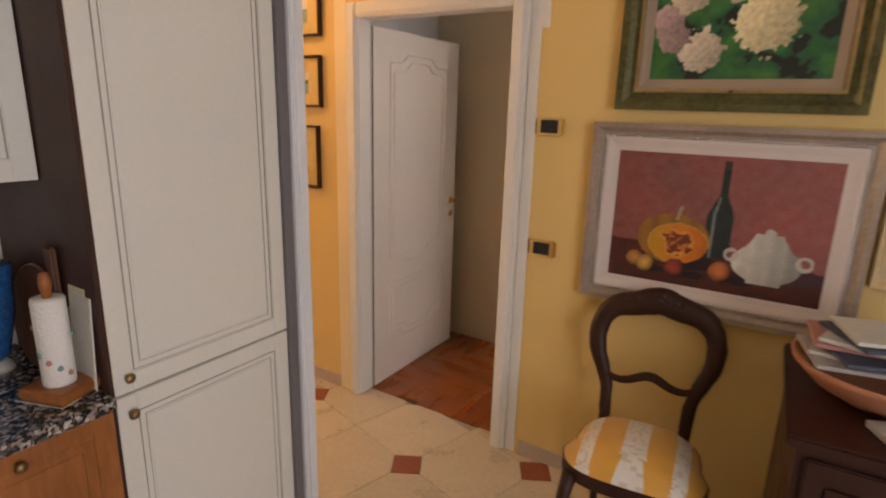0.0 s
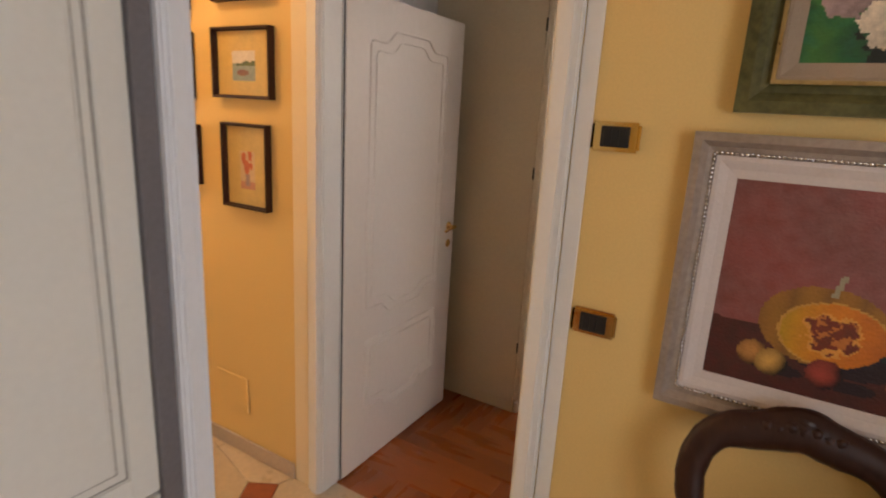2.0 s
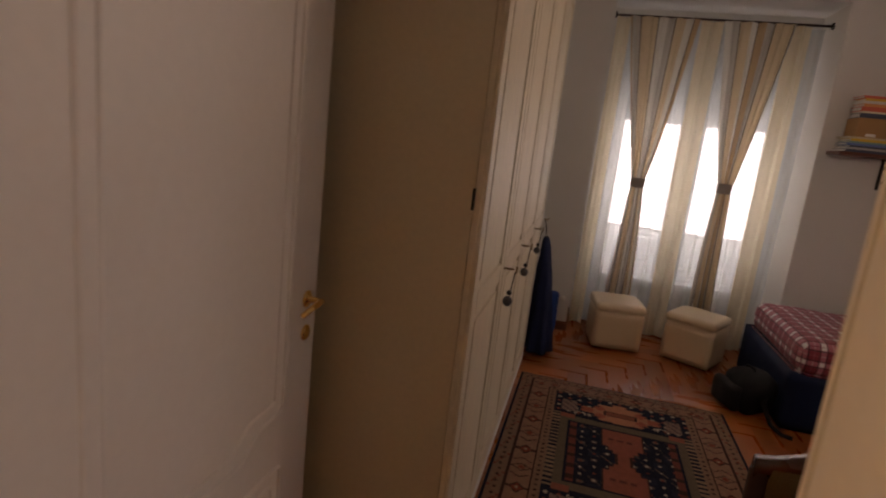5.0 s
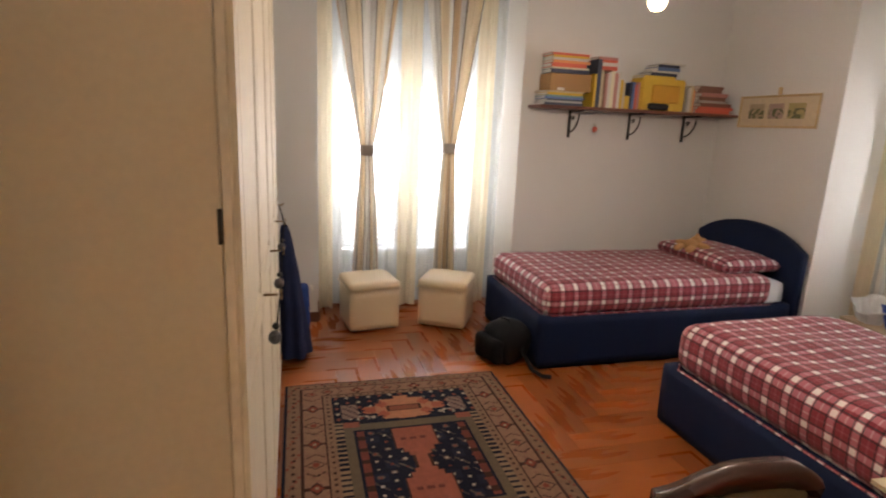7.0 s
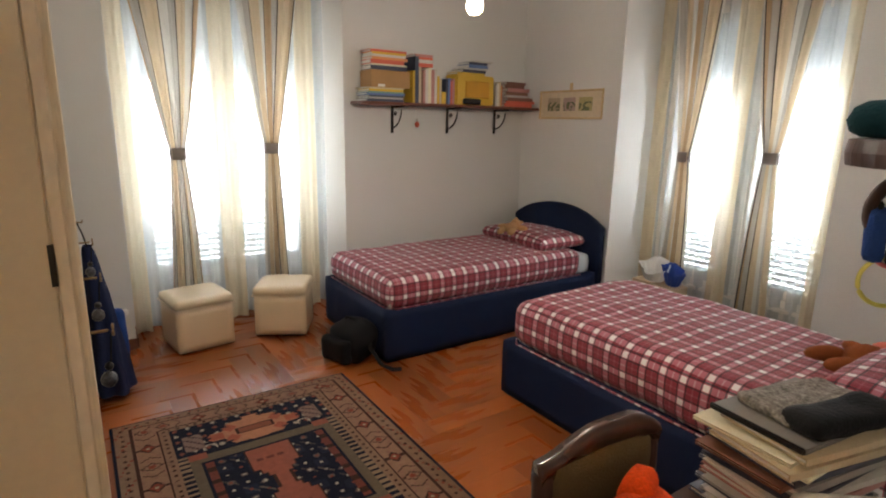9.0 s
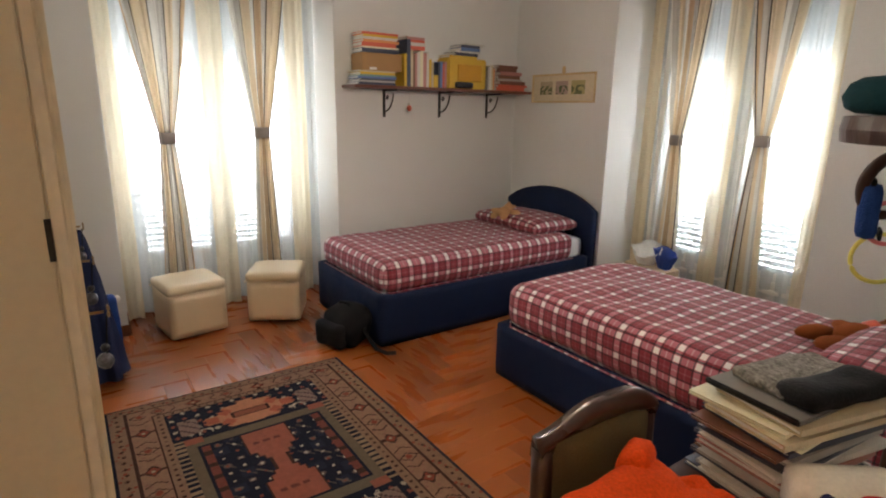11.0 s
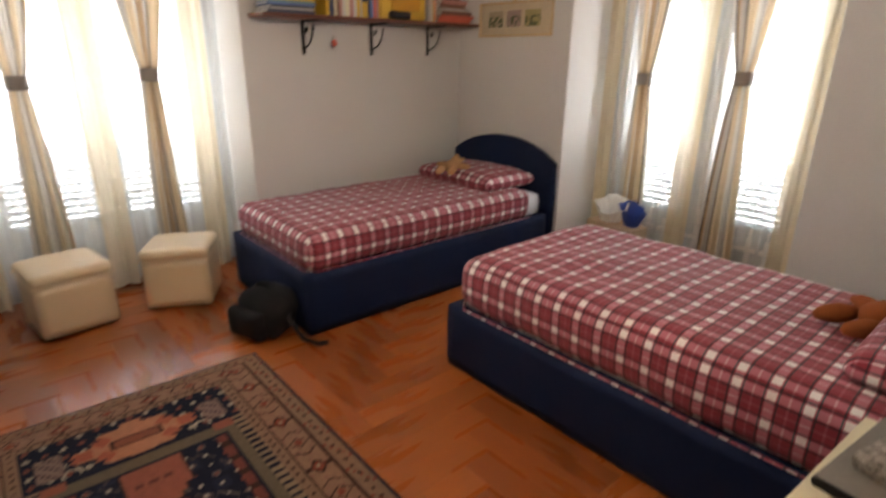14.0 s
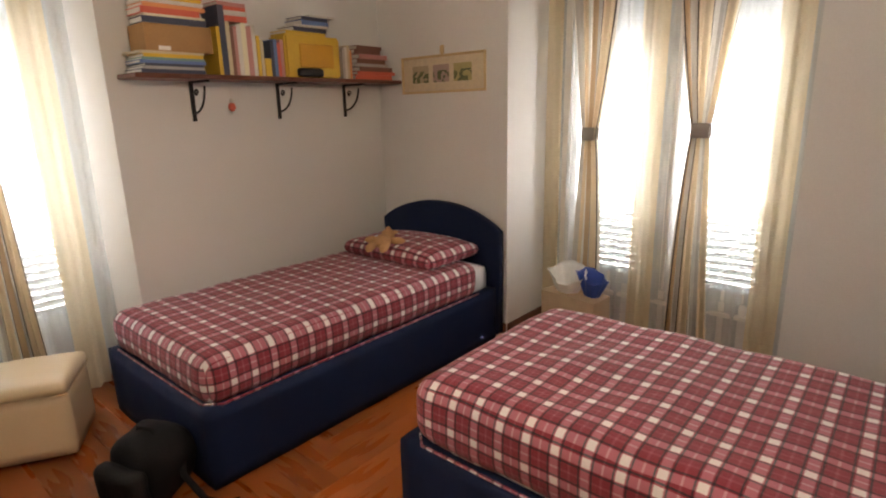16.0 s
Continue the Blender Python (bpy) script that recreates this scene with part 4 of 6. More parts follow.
for i, (c, h) in enumerate([(9, 0.03), (11, 0.012), (3, 0.03), (8, 0.02), (0, 0.018), (4, 0.016), (3, 0.018)]):
    book(2.40 + 0.012 * (i % 2), 4.18, z, 0.32 - 0.012 * (i % 3), 0.17, h, c, flat=True)
    z += h + 0.0005
x = 2.775
for w, h, c in [(0.02, 0.25, 4), (0.035, 0.36, 9), (0.022, 0.28, 1), (0.02, 0.25, 5), (0.018, 0.26, 10), (0.026, 0.27, 0), (0.03, 0.28, 11), (0.03, 0.265, 10), (0.024, 0.275, 0)]:
    book(x, 4.18, ZS, w, 0.18, h, c)
    x += w + 0.001
for i, (c, h) in enumerate([(3, 0.03), (0, 0.025), (3, 0.02), (10, 0.02)]):
    book(2.80, 4.185, ZS + 0.2825 + [0, 0.031, 0.057, 0.078][i], 0.17, 0.15, h, c, flat=True)
x = 3.012
for w, h, c, t in [(0.02, 0.22, 4, 0), (0.018, 0.2, 1, 0), (0.04, 0.10, 4, 0)]:
    book(x, 4.18, ZS, w, 0.16, h, c, t)
    x += w + 0.004
x = 3.10
for w, h, c in [(0.02, 0.20, 9), (0.022, 0.21, 2), (0.02, 0.19, 3), (0.022, 0.21, 10)]:
    book(x, 4.18, ZS, w, 0.16, h, c)
    x += w + 0.001
case = thing("yellow_case", label="yellow plastic carry case with a black handle", category="case")
part("case_body", B(3.205, 3.62, 4.185, 4.36, ZS, ZS + 0.25, 0.012, 2), COVERS[4], case)
part("case_front", B(3.30, 3.56, 4.175, 4.187, ZS + 0.06, ZS + 0.2, 0.006), plain("amber_plastic", (0.6, 0.3, 0.02)), case)
part("case_handle", cushion(3.27, 3.46, 4.155, 4.186, ZS + 0.004, ZS + 0.055, 0.014, 0.02), black_plastic, case, "black handle", True)
z = ZS + 0.2505
for i, (c, h, w) in enumerate([(4, 0.02, 0.3), (9, 0.025, 0.26), (0, 0.012, 0.24), (2, 0.03, 0.22), (9, 0.02, 0.2), (0, 0.012, 0.19)]):
    book(3.22 + 0.03 * i + 0.03 * (i % 2), 4.19, z, w, 0.16, h, c, flat=True, rz=5 * math.sin(i * 2.4))
    z += h + 0.0005
x = 3.632
for w, h, c in [(0.018, 0.19, 6), (0.02, 0.2, 0), (0.02, 0.21, 1), (0.016, 0.18, 8)]:
    book(x, 4.18, ZS, w, 0.16, h, c)
    x += w + 0.001
z = ZS
for i, (c, h) in enumerate([(3, 0.03), (3, 0.022), (5, 0.03), (6, 0.02), (5, 0.03), (10, 0.03), (5, 0.028), (5, 0.025)]):
    book(3.735 + 0.02 * (i % 3), 4.18, z, 0.34 - 0.035 * (i // 2), 0.17, h, c, flat=True)
    z += h + 0.0005
# charm under the shelf
ch = thing("hanging_charm", label="small red and white charm hanging under the shelf", category="ornament")
part("thread", tube(bmesh.new(), [(2.83, 4.20, 1.705), (2.83, 4.20, 1.62)], 0.0015, 6), paper, ch)
part("figure", blob(bmesh.new(), (2.83, 4.20, 1.575), 0.022, 0.016, 0.026), COVERS[3], ch, smooth=True)
part("cap", blob(bmesh.new(), (2.83, 4.20, 1.607), 0.014, 0.012, 0.016), COVERS[0], ch, smooth=True)
# framed triptych on the east wall
pf = thing("framed_picture", WE, 4.15, 1.645, -90, "long pale wood frame with three small prints", "picture")
bm = mould(bmesh.new(), 0.745, 0.25, 0.016, 0.016)
part("frame", bm, pale_wood, pf)


def trio(u, v):
    for k in range(3):
        x0 = 0.10 + 0.19 * k
        if x0 < u < x0 + 0.15 and 0.075 < v < 0.19:
            t = noise.noise(Vector((u * 30, v * 30, k * 5)))
            return (0.10 + 0.1 * t, 0.12 + 0.08 * t, 0.06) if t > 0 and v < 0.15 else ((0.45, 0.36, 0.24), (0.42, 0.30, 0.26), (0.42, 0.36, 0.16))[k]
    return (0.66, 0.56, 0.40)


part("print", canvas(0.725, 0.23, 90, 30, lambda u, v: trio(u + 0.01, v + 0.01), -0.004), art, pf, "three small landscape prints").matrix_basis = pose(0.01, 0, 0.01)
hk = part("hanger", B(0.36, 0.40, -0.012, 0, 0.25, 0.31, 0.008, 2), pale_wood, pf, "carved wood hanger")


# plush toys
def plush(mats, s):
    """A lying soft toy; a second material makes a scarf round its neck."""
    parts = bmesh.new()
    for at, r in (((0, 0, 0.05), (0.07, 0.055, 0.05)), ((0.10, 0, 0.06), (0.05, 0.05, 0.045)), ((0.03, 0.09, 0.045), (0.025, 0.06, 0.025)), ((0.03, -0.09, 0.045), (0.025, 0.06, 0.025)),
                  ((-0.10, 0.05, 0.045), (0.07, 0.028, 0.028)), ((-0.10, -0.05, 0.045), (0.07, 0.028, 0.028)), ((0.14, 0.04, 0.065), (0.02, 0.02, 0.015)), ((0.14, -0.04, 0.065), (0.02, 0.02, 0.015)), ((0.11, 0, 0.1), (0.02, 0.02, 0.016))):
        blob(parts, tuple(k * s for k in at), *(k * s for k in r), 2, 0.12)
    if len(mats) > 1:
        body = set(parts.faces)
        blob(parts, (0.058 * s, 0, 0.055 * s), 0.024 * s, 0.062 * s, 0.055 * s, 2, 0.1)
        for f in parts.faces:
            if f not in body:
                f.material_index = 1
    ob = part("plush", parts, mats, None, smooth=True)
    return ob


t1 = plush([bear_fur], 0.95)
t1.name = "plush_toy"
t1.matrix_basis = pose(3.56, 3.80, 0.665, 0, -8, 25)
tagged(t1, "pale tan plush toy lying on the tartan pillow", "soft toy")
t2 = plush([bear_brown, COVERS[3]], 1.25)
t2.name = "plush_toy"
t2.matrix_basis = pose(3.07, 0.99, 0.60, 0, 0, -35)
tagged(t2, "brown plush toy with a red scarf on the bed", "soft toy")

# backpack on the floor at the foot of the bed
bp = thing("backpack", 1.89, 3.50, 0, 20, "black nylon backpack slumped on the floor against the bed", "backpack")
part("bag_body", soft(cushion(-0.10, 0.13, -0.17, 0.17, 0.0, 0.235, 0.075, 0.04, 0.02), 0.035, 6), black_cloth, bp, smooth=True)
part("front_pocket", soft(cushion(-0.18, -0.09, -0.13, 0.13, 0.01, 0.18, 0.04, 0.03), 0.015, 7), black_cloth, bp, smooth=True)
part("strap", tube(bmesh.new(), [(0.05, -0.14, 0.2), (-0.02, -0.2, 0.12), (-0.02, -0.30, 0.03), (0.0, -0.38, 0.012), (0.04, -0.42, 0.012)], 0.014, 8, flat=0.35), black_cloth, bp, smooth=True)
part("grab_loop", tube(bmesh.new(), [(0, -0.05, 0.24), (0.0, -0.04, 0.28), (0, 0.04, 0.28), (0, 0.05, 0.24)], 0.008, 8), black_cloth, bp, smooth=True)

# paper carrier bag with bags in it, by the east window
cb = thing("carrier_bag", 4.30, 2.80, 0, -6, "beige paper carrier bag stuffed with plastic bags", "bag")
bm = soft(cushion(-0.10, 0.10, -0.20, 0.20, 0, 0.36, 0.01, 0.05), 0.012, 6)
part("paper_bag", bm, plain("kraft_paper", (0.50, 0.38, 0.26), 0.8), cb)


def crumpled_bag(x, y, z0, r, h, tip, seed):
    """An open plastic bag: a thin wall that widens upwards to a slack, uneven mouth, with its bottom below."""
    def bend(u, v):
        a = u * 2 * math.pi
        k = v ** 0.7
        crease = 1 + 0.10 * math.sin(5 * a + seed + 3 * v) * v + 0.06 * math.sin(11 * a - 2 * v + seed)
        rr = r * (0.15 + 0.85 * k) * crease
        return (x + 0.75 * rr * math.cos(a), y + rr * math.sin(a), z0 + h * v + tip * v * v * math.sin(a + seed) + 0.012 * v * math.sin(3 * a + seed))
    bm, _ = sheet(1, 1, 44, 12, bend)
    bmesh.ops.remove_doubles(bm, verts=bm.verts, dist=0.0005)
    bmesh.ops.solidify(bm, geom=list(bm.faces), thickness=0.002)
    return bm


part("white_bag", crumpled_bag(-0.01, 0.05, 0.30, 0.13, 0.19, 0.045, 1.2), plain("white_polythene", (0.78, 0.80, 0.80), 0.35), cb, "crumpled open white plastic bag", True)
part("blue_bag", crumpled_bag(0.02, -0.11, 0.30, 0.10, 0.19, 0.03, 0.3), plain("blue_polythene", (0.02, 0.07, 0.36), 0.35), cb, "crumpled open blue plastic bag", True)

# radiator valve knob on the wall strip
kn = thing("radiator_valve", label="white radiator valve knob on the wall", category="valve")
part("knob", lathe(bmesh.new(), [(0.012, 0), (0.02, 0.01), (0.022, 0.03), (0.016, 0.036)], 12, m=Matrix.Translation((0.615, WN - 0.05, 0.30)) @ Matrix.Rotation(radians(90), 4, "X")), white_trim, kn, smooth=True)
part("stem", lathe(bmesh.new(), [(0.006, 0), (0.006, 0.052)], 8, m=Matrix.Translation((0.615, WN, 0.30)) @ Matrix.Rotation(radians(90), 4, "X")), chrome, kn)

# pendant bulb
pl = thing("pendant_lamp", 1.82, 2.1, -0.035, 0, "lit bulb hanging from the ceiling by a cable", "lamp")
part("cable", tube(bmesh.new(), [(0, 0, H + 0.034), (0, 0, 2.2)], 0.004, 6), white_trim, pl)
part("socket", lathe(bmesh.new(), [(0.014, 2.13), (0.018, 2.14), (0.018, 2.19), (0.008, 2.21)], 12), white_trim, pl)
bl = part("bulb", lathe(bmesh.new(), [(0.003, 2.042), (0.018, 2.045), (0.031, 2.058), (0.035, 2.076), (0.03, 2.1), (0.017, 2.125), (0.014, 2.132)], 20), bulb_glow, pl, "glowing bulb", True)
bl.visible_shadow = False

# desk, chair, papers
dk = thing("side_table", 1.475, 0.12, 0, 0, "dark wooden side table heaped with papers", "table")
part("tabletop", B(0, 0.42, 0, 0.72, 0.72, 0.75, 0.006, 2), mahogany, dk)
part("apron", B(0.03, 0.39, 0.03, 0.69, 0.62, 0.72), mahogany, dk)
for x in (0.02, 0.35):
    for y in (0.02, 0.65):
        part("leg", B(x, x + 0.05, y, y + 0.05, 0, 0.62, 0.004), mahogany, dk)


def armchair():
    o = thing("chair", 1.258, 0.676, 0, -5, "dark wood chair with olive padded back", "chair")
    W2 = 0.15
    for s in (-1, 1):
        part("back_post", tube(bmesh.new(), [(s * W2, 0.17, 0), (s * W2, 0.19, 0.45), (s * W2, 0.21, 0.90)], [0.02, 0.024, 0.022], 8), walnut, o, smooth=True)
        part("front_leg", tube(bmesh.new(), [(s * 0.21, -0.22, 0), (s * 0.21, -0.23, 0.2), (s * 0.21, -0.22, 0.42)], [0.014, 0.02, 0.026], 8), walnut, o, smooth=True)
    rail = bmesh.new()
    pts = [(v.x, v.y) for v in spline([Vector(p) for p in ((-0.165, 0.928), (-0.12, 0.938), (-0.06, 0.962), (-0.01, 0.975), (0.085, 0.976), (0.12, 0.968), (0.145, 0.955), (0.168, 0.936))], 4)]
    rings = []
    for x, z in pts:
        rings.append([rail.verts.new((x, 0.195, z - 0.05)), rail.verts.new((x, 0.188, z - 0.012)), rail.verts.new((x, 0.196, z)), rail.verts.new((x, 0.226, z - 0.003)), rail.verts.new((x, 0.23, z - 0.05))])
    for a, c in zip(rings, rings[1:]):
        for k in range(5):
            rail.faces.new((a[k], a[(k + 1) % 5], c[(k + 1) % 5], c[k]))
    rail.faces.new(rings[0][::-1]), rail.faces.new(rings[-1])
    part("top_rail", rail, rail_wood, o, "polished dark top rail", True)
    part("back_pad", cushion(-0.14, 0.14, 0.18, 0.235, 0.56, 0.925, 0.02, 0.04), olive_cloth, o, "olive padded back", True)
    part("seat_frame", B(-0.24, 0.24, -0.24, 0.2, 0.40, 0.45, 0.006, 2), walnut, o)
    part("seat", cushion(-0.235, 0.235, -0.235, 0.17, 0.45, 0.51, 0.025, 0.04, 0.015), olive_cloth, o, smooth=True)
    return o


armchair()
sw = thing("sweater", 1.195, 0.66, 0.035, 0, "orange fleece sweater heaped over clothes on the chair", "sweater")


def heap(x0, x1, y0, y1, z0, top, seed, amp):
    def bend(u, v):
        a, r = u * 2 * math.pi, v
        e = 1 + 0.18 * math.sin(a * 3 + seed) + 0.1 * math.sin(a * 7 + seed * 2)
        x = (x0 + x1) / 2 + (x1 - x0) / 2 * r * e * math.cos(a)
        y = (y0 + y1) / 2 + (y1 - y0) / 2 * r * e * math.sin(a)
        h = (1 - r ** 2.6)
        fold = amp * (math.sin(x * 26 + y * 19 + 3 * math.sin(y * 9 + seed)) + 0.6 * noise.noise(Vector((x * 7, y * 7, seed)))) * (0.3 + h)
        return (x, y, z0 + (top - z0) * h + fold * min(1, 1.6 * (1.02 - r)))
    bm, _ = sheet(1, 1, 72, 26, bend)
    bmesh.ops.remove_doubles(bm, verts=bm.verts, dist=0.0008)
    return bm


def fold(cx, cy, hx, hy, z0, z1, rz, seed, amp=0.012):
    """One folded layer of a garment: a slack, round-edged slab with an uneven outline and soft creases."""
    bm = cushion(-hx, hx, -hy, hy, z0, z1, (z1 - z0) * 0.48, 0.016)
    m = Matrix.Translation((cx, cy, 0)) @ Matrix.Rotation(radians(rz), 4, "Z")
    for v in bm.verts:
        x, y = v.co.x, v.co.y
        v.co.x *= 1 + 0.10 * math.sin(y * 17 + seed)
        v.co.y *= 1 + 0.12 * math.sin(x * 13 + seed * 2)
        r = max(abs(x) / hx, abs(y) / hy)
        valley = (1 - abs(math.sin((x * 0.45 - y) * 24 + 1.3 * math.sin(x * 11 + seed)))) ** 3
        v.co.z += amp * (1.3 * noise.noise(Vector((x * 9, y * 9, seed))) - 2.2 * valley) - 0.03 * max(0.0, r - 0.55)
        v.co = m @ v.co
    return bm


part("clothes", heap(-0.22, 0.22, -0.22, 0.16, 0.48, 0.80, 2.0, 0.012), plain("dark_clothes", (0.008, 0.010, 0.016), 0.95, bump=0.5), sw, "dark clothes beneath", True)
part("fleece", fold(0.03, -0.03, 0.175, 0.15, 0.745, 0.81, -14, 0.6), orange_wool, sw, smooth=True)
part("folded_sleeve", fold(0.045, -0.085, 0.15, 0.09, 0.80, 0.85, -24, 2.1, 0.010), orange_wool, sw, smooth=True)
part("upper_fold", fold(-0.01, 0.045, 0.15, 0.095, 0.80, 0.86, -10, 3.4, 0.010), orange_wool, sw, smooth=True)
part("hood", fold(0.085, 0.125, 0.045, 0.035, 0.835, 0.885, 20, 1.7, 0.012), orange_wool, sw, smooth=True)
z = 0.7505
for i in range(17):
    h = (0.014, 0.008, 0.018, 0.010, 0.012, 0.007, 0.016, 0.009)[i % 8]
    book(1.505 + 0.022 * math.sin(i * 2.1), 0.60 + 0.014 * math.cos(i * 1.7), z, 0.36 - 0.02 * (i % 4), 0.215 - 0.010 * (i % 3), h, (9, 6, 0, 9, 5, 6, 10, 9, 0, 9, 6, 5, 9, 11, 1, 11, 1)[i], flat=True, rz=-8 + 7 * math.sin(i * 3.1))
    z += h + 0.0006
lp = thing("folder", 1.53, 0.60, z, -7, "grey closed folder on the paper stack", "folder")
part("folder_spine", B(-0.004, 0.006, 0.002, 0.213, 0.001, 0.015, 0.003, 2), black_plastic, lp, "black spine")
part("folder_cover", B(0, 0.32, 0, 0.215, 0, 0.012, 0.004, 2), plain("grey_card", (0.20, 0.19, 0.18), 0.5), lp)
lc = thing("scarf", 1.585, 0.66, z + 0.0125, -14, "black and grey lace scarf folded on the stack", "scarf")
part("lace", soft(cushion(0, 0.26, 0, 0.13, 0.0, 0.024, 0.008, 0.01), 0.005, 20), plain("grey_lace", (0.24, 0.225, 0.21), 0.9, var=0.75, scale=55, bump=0.7), lc, smooth=True)
part("black_fold", soft(cushion(0.0, 0.26, -0.07, 0.03, 0.0, 0.04, 0.015, 0.02), 0.008, 14), black_cloth, lc, smooth=True)
bg = thing("toiletry_bag", 1.565, 0.515, 0.7505, -42, "cream bag with blue, red and brown patches", "bag")
part("pouch", soft(cushion(-0.11, 0.11, -0.05, 0.05, 0, 0.15, 0.035, 0.03), 0.006, 9), plain("cream_cotton", (0.78, 0.74, 0.66), 0.9), bg, smooth=True)
for x, z2, sx, sz, c in ((-0.062, 0.085, 0.026, 0.048, "navy"), (0.022, 0.105, 0.045, 0.032, "red"), (0.078, 0.05, 0.024, 0.03, "brown"), (0.008, 0.045, 0.02, 0.019, "pink")):
    part("patch", blob(bmesh.new(), (x, -0.047, z2), sx, 0.014, sz), plain("patch_" + c, {"navy": (0.02, 0.025, 0.11), "red": (0.50, 0.03, 0.025), "brown": (0.08, 0.05, 0.04), "pink": (0.62, 0.22, 0.18)}[c], 0.9), bg, f"{c} cloth patch", smooth=True)

# coat stand with things hung on it
CS = (2.15, 0.585)
cs = thing("coat_stand", *CS, 0, 0, "dark bentwood coat stand with curved hooks", "coat stand")
part("pole", lathe(bmesh.new(), [(0.034, 0.0), (0.03, 0.05), (0.024, 0.4), (0.022, 1.2), (0.026, 1.50)], 12), walnut, cs, smooth=True)
part("top_disc", lathe(bmesh.new(), [(0.225, 1.495), (0.25, 1.498), (0.255, 1.53), (0.25, 1.562), (0.225, 1.565)], 36), walnut, cs)
for a in range(0, 360, 90):
    c, s = math.cos(radians(a + 22)), math.sin(radians(a + 22))
    part("foot", tube(bmesh.new(), [(0.02 * c, 0.02 * s, 0.25), (0.07 * c, 0.07 * s, 0.24), (0.12 * c, 0.12 * s, 0.18), (0.16 * c, 0.16 * s, 0.08), (0.2 * c, 0.2 * s, 0.017)], 0.016, 8), walnut, cs, smooth=True)
for a in (112, 232, 352):
    c, s = math.cos(radians(a)), math.sin(radians(a))
    arc = [(0.02, 1.485), (0.07, 1.487), (0.12, 1.475), (0.16, 1.445), (0.18, 1.40), (0.178, 1.355), (0.155, 1.325), (0.125, 1.32), (0.10, 1.335), (0.092, 1.36)]
    part("hook", tube(bmesh.new(), [(r * c, r * s, z) for r, z in arc], [0.012, 0.013, 0.015, 0.016, 0.016, 0.015, 0.014, 0.012, 0.009, 0.007], 10, fine=4), walnut, cs, "curved bentwood hook", True)
hat = thing("cushion", *CS, 1.5655, 0, "dark teal folded cushion on the coat stand", "cushion")
part("cushion_cover", soft(cushion(-0.21, 0.21, -0.21, 0.21, 0, 0.085, 0.04, 0.035, 0.01), 0.008, 7), plain("dark_teal_cloth", (0.012, 0.05, 0.065), 0.9, bump=0.4), hat, smooth=True)
pch = thing("pouch", 2.095, 0.735, 1.255, 20, "blue fabric pouch hanging from the hook", "pouch")
part("pouch_body", soft(cushion(-0.03, 0.03, -0.025, 0.025, 0, 0.14, 0.018, 0.02), 0.008, 9), blue_cloth, pch, smooth=True)
part("pouch_strap", tube(bmesh.new(), [(-0.02, 0, 0.13), (-0.01, 0, 0.15), (0.01, 0, 0.15), (0.02, 0, 0.13)], 0.006, 6), black_cloth, pch)
part("pouch_trim", B(-0.034, 0.034, -0.036, -0.028, 0.0, 0.03, 0.004), black_cloth, pch)
for nm, x, y, z2, r, c, lab in (("pink_ring", 2.14, 0.70, 1.295, 0.055, (0.62, 0.16, 0.17), "pink plastic toy ring hanging from the hook"), ("yellow_hoop", 2.14, 0.705, 1.20, 0.065, (0.72, 0.66, 0.14), "yellow plastic hoop hanging from the hook")):
    o = thing(nm, x, y, z2, 40, lab, "toy hoop")
    part("ring", tube(bmesh.new(), [(0.0, r * math.cos(t), r * math.sin(t)) for t in np.linspace(0, 6.283, 41)[:-1]], 0.006, 8, True), plain(nm + "_plastic", c, 0.35), o, smooth=True)
# dark cabinet at the south end of the east wall
dw = thing("cabinet", 3.93, 0.15, 0, 0, "dark wood cabinet with a tasselled key", "cabinet")
part("carcass", B(0, 0.225, 0, 0.835, 0.08, 2.0, 0.004), mahogany, dw)
part("plinth", B(0.01, 0.225, 0.01, 0.825, 0, 0.08), mahogany, dw)
d = part("door", B(-0.022, -0.001, 0.01, 0.825, 0.1, 1.96, 0.006, 2), mahogany, dw)
part("raised_panel", B(-0.030, -0.022, 0.09, 0.745, 0.2, 1.86, 0.008, 2), mahogany, d)
part("key", tube(bmesh.new(), [(-0.022, 0.79, 0.93), (-0.05, 0.79, 0.93)], 0.004, 6), old_brass, d)
part("tassel", lathe(bmesh.new(), [(0.003, 0.92), (0.008, 0.90), (0.016, 0.86), (0.014, 0.79)], 8, (-0.05, 0.79, 0)), paper, d, "cream tassel on the key", True)


# ---- hall and dining side ----
def kitchen_door(name, o, x, y0, y1, z0, z1, mat, line=None, rail=0.055):
    """A frame-and-panel front facing +x at x; line: material of thin lines in the groove."""
    d = part(name, B(x - 0.02, x - 0.006, y0, y1, z0, z1), mat, o)
    bm = bmesh.new()
    for b in ((x - 0.006, x, y0, y0 + rail, z0, z1), (x - 0.006, x, y1 - rail, y1, z0, z1), (x - 0.006, x, y0 + rail, y1 - rail, z0, z0 + rail), (x - 0.006, x, y0 + rail, y1 - rail, z1 - rail, z1)):
        box(bm, *b, 0.002)
    part("door_frame", bm, mat, d)
    if line:
        bm = bmesh.new()
        for k, r in ((0.004, 0.0025), (0.022, 0.0018)):
            a, c, p, q = y0 + rail + k, y1 - rail - k, z0 + rail + k, z1 - rail - k
            tube(bm, [(x - 0.005, a, p), (x - 0.005, c, p), (x - 0.005, c, q), (x - 0.005, a, q)], r, 5, True)
        part("groove_line", bm, line, d, "thin grey line in the groove")
    part("door_panel", B(x - 0.008, x - 0.002, y0 + rail + 0.028, y1 - rail - 0.028, z0 + rail + 0.028, z1 - rail - 0.028, 0.004), mat, d)
    return d


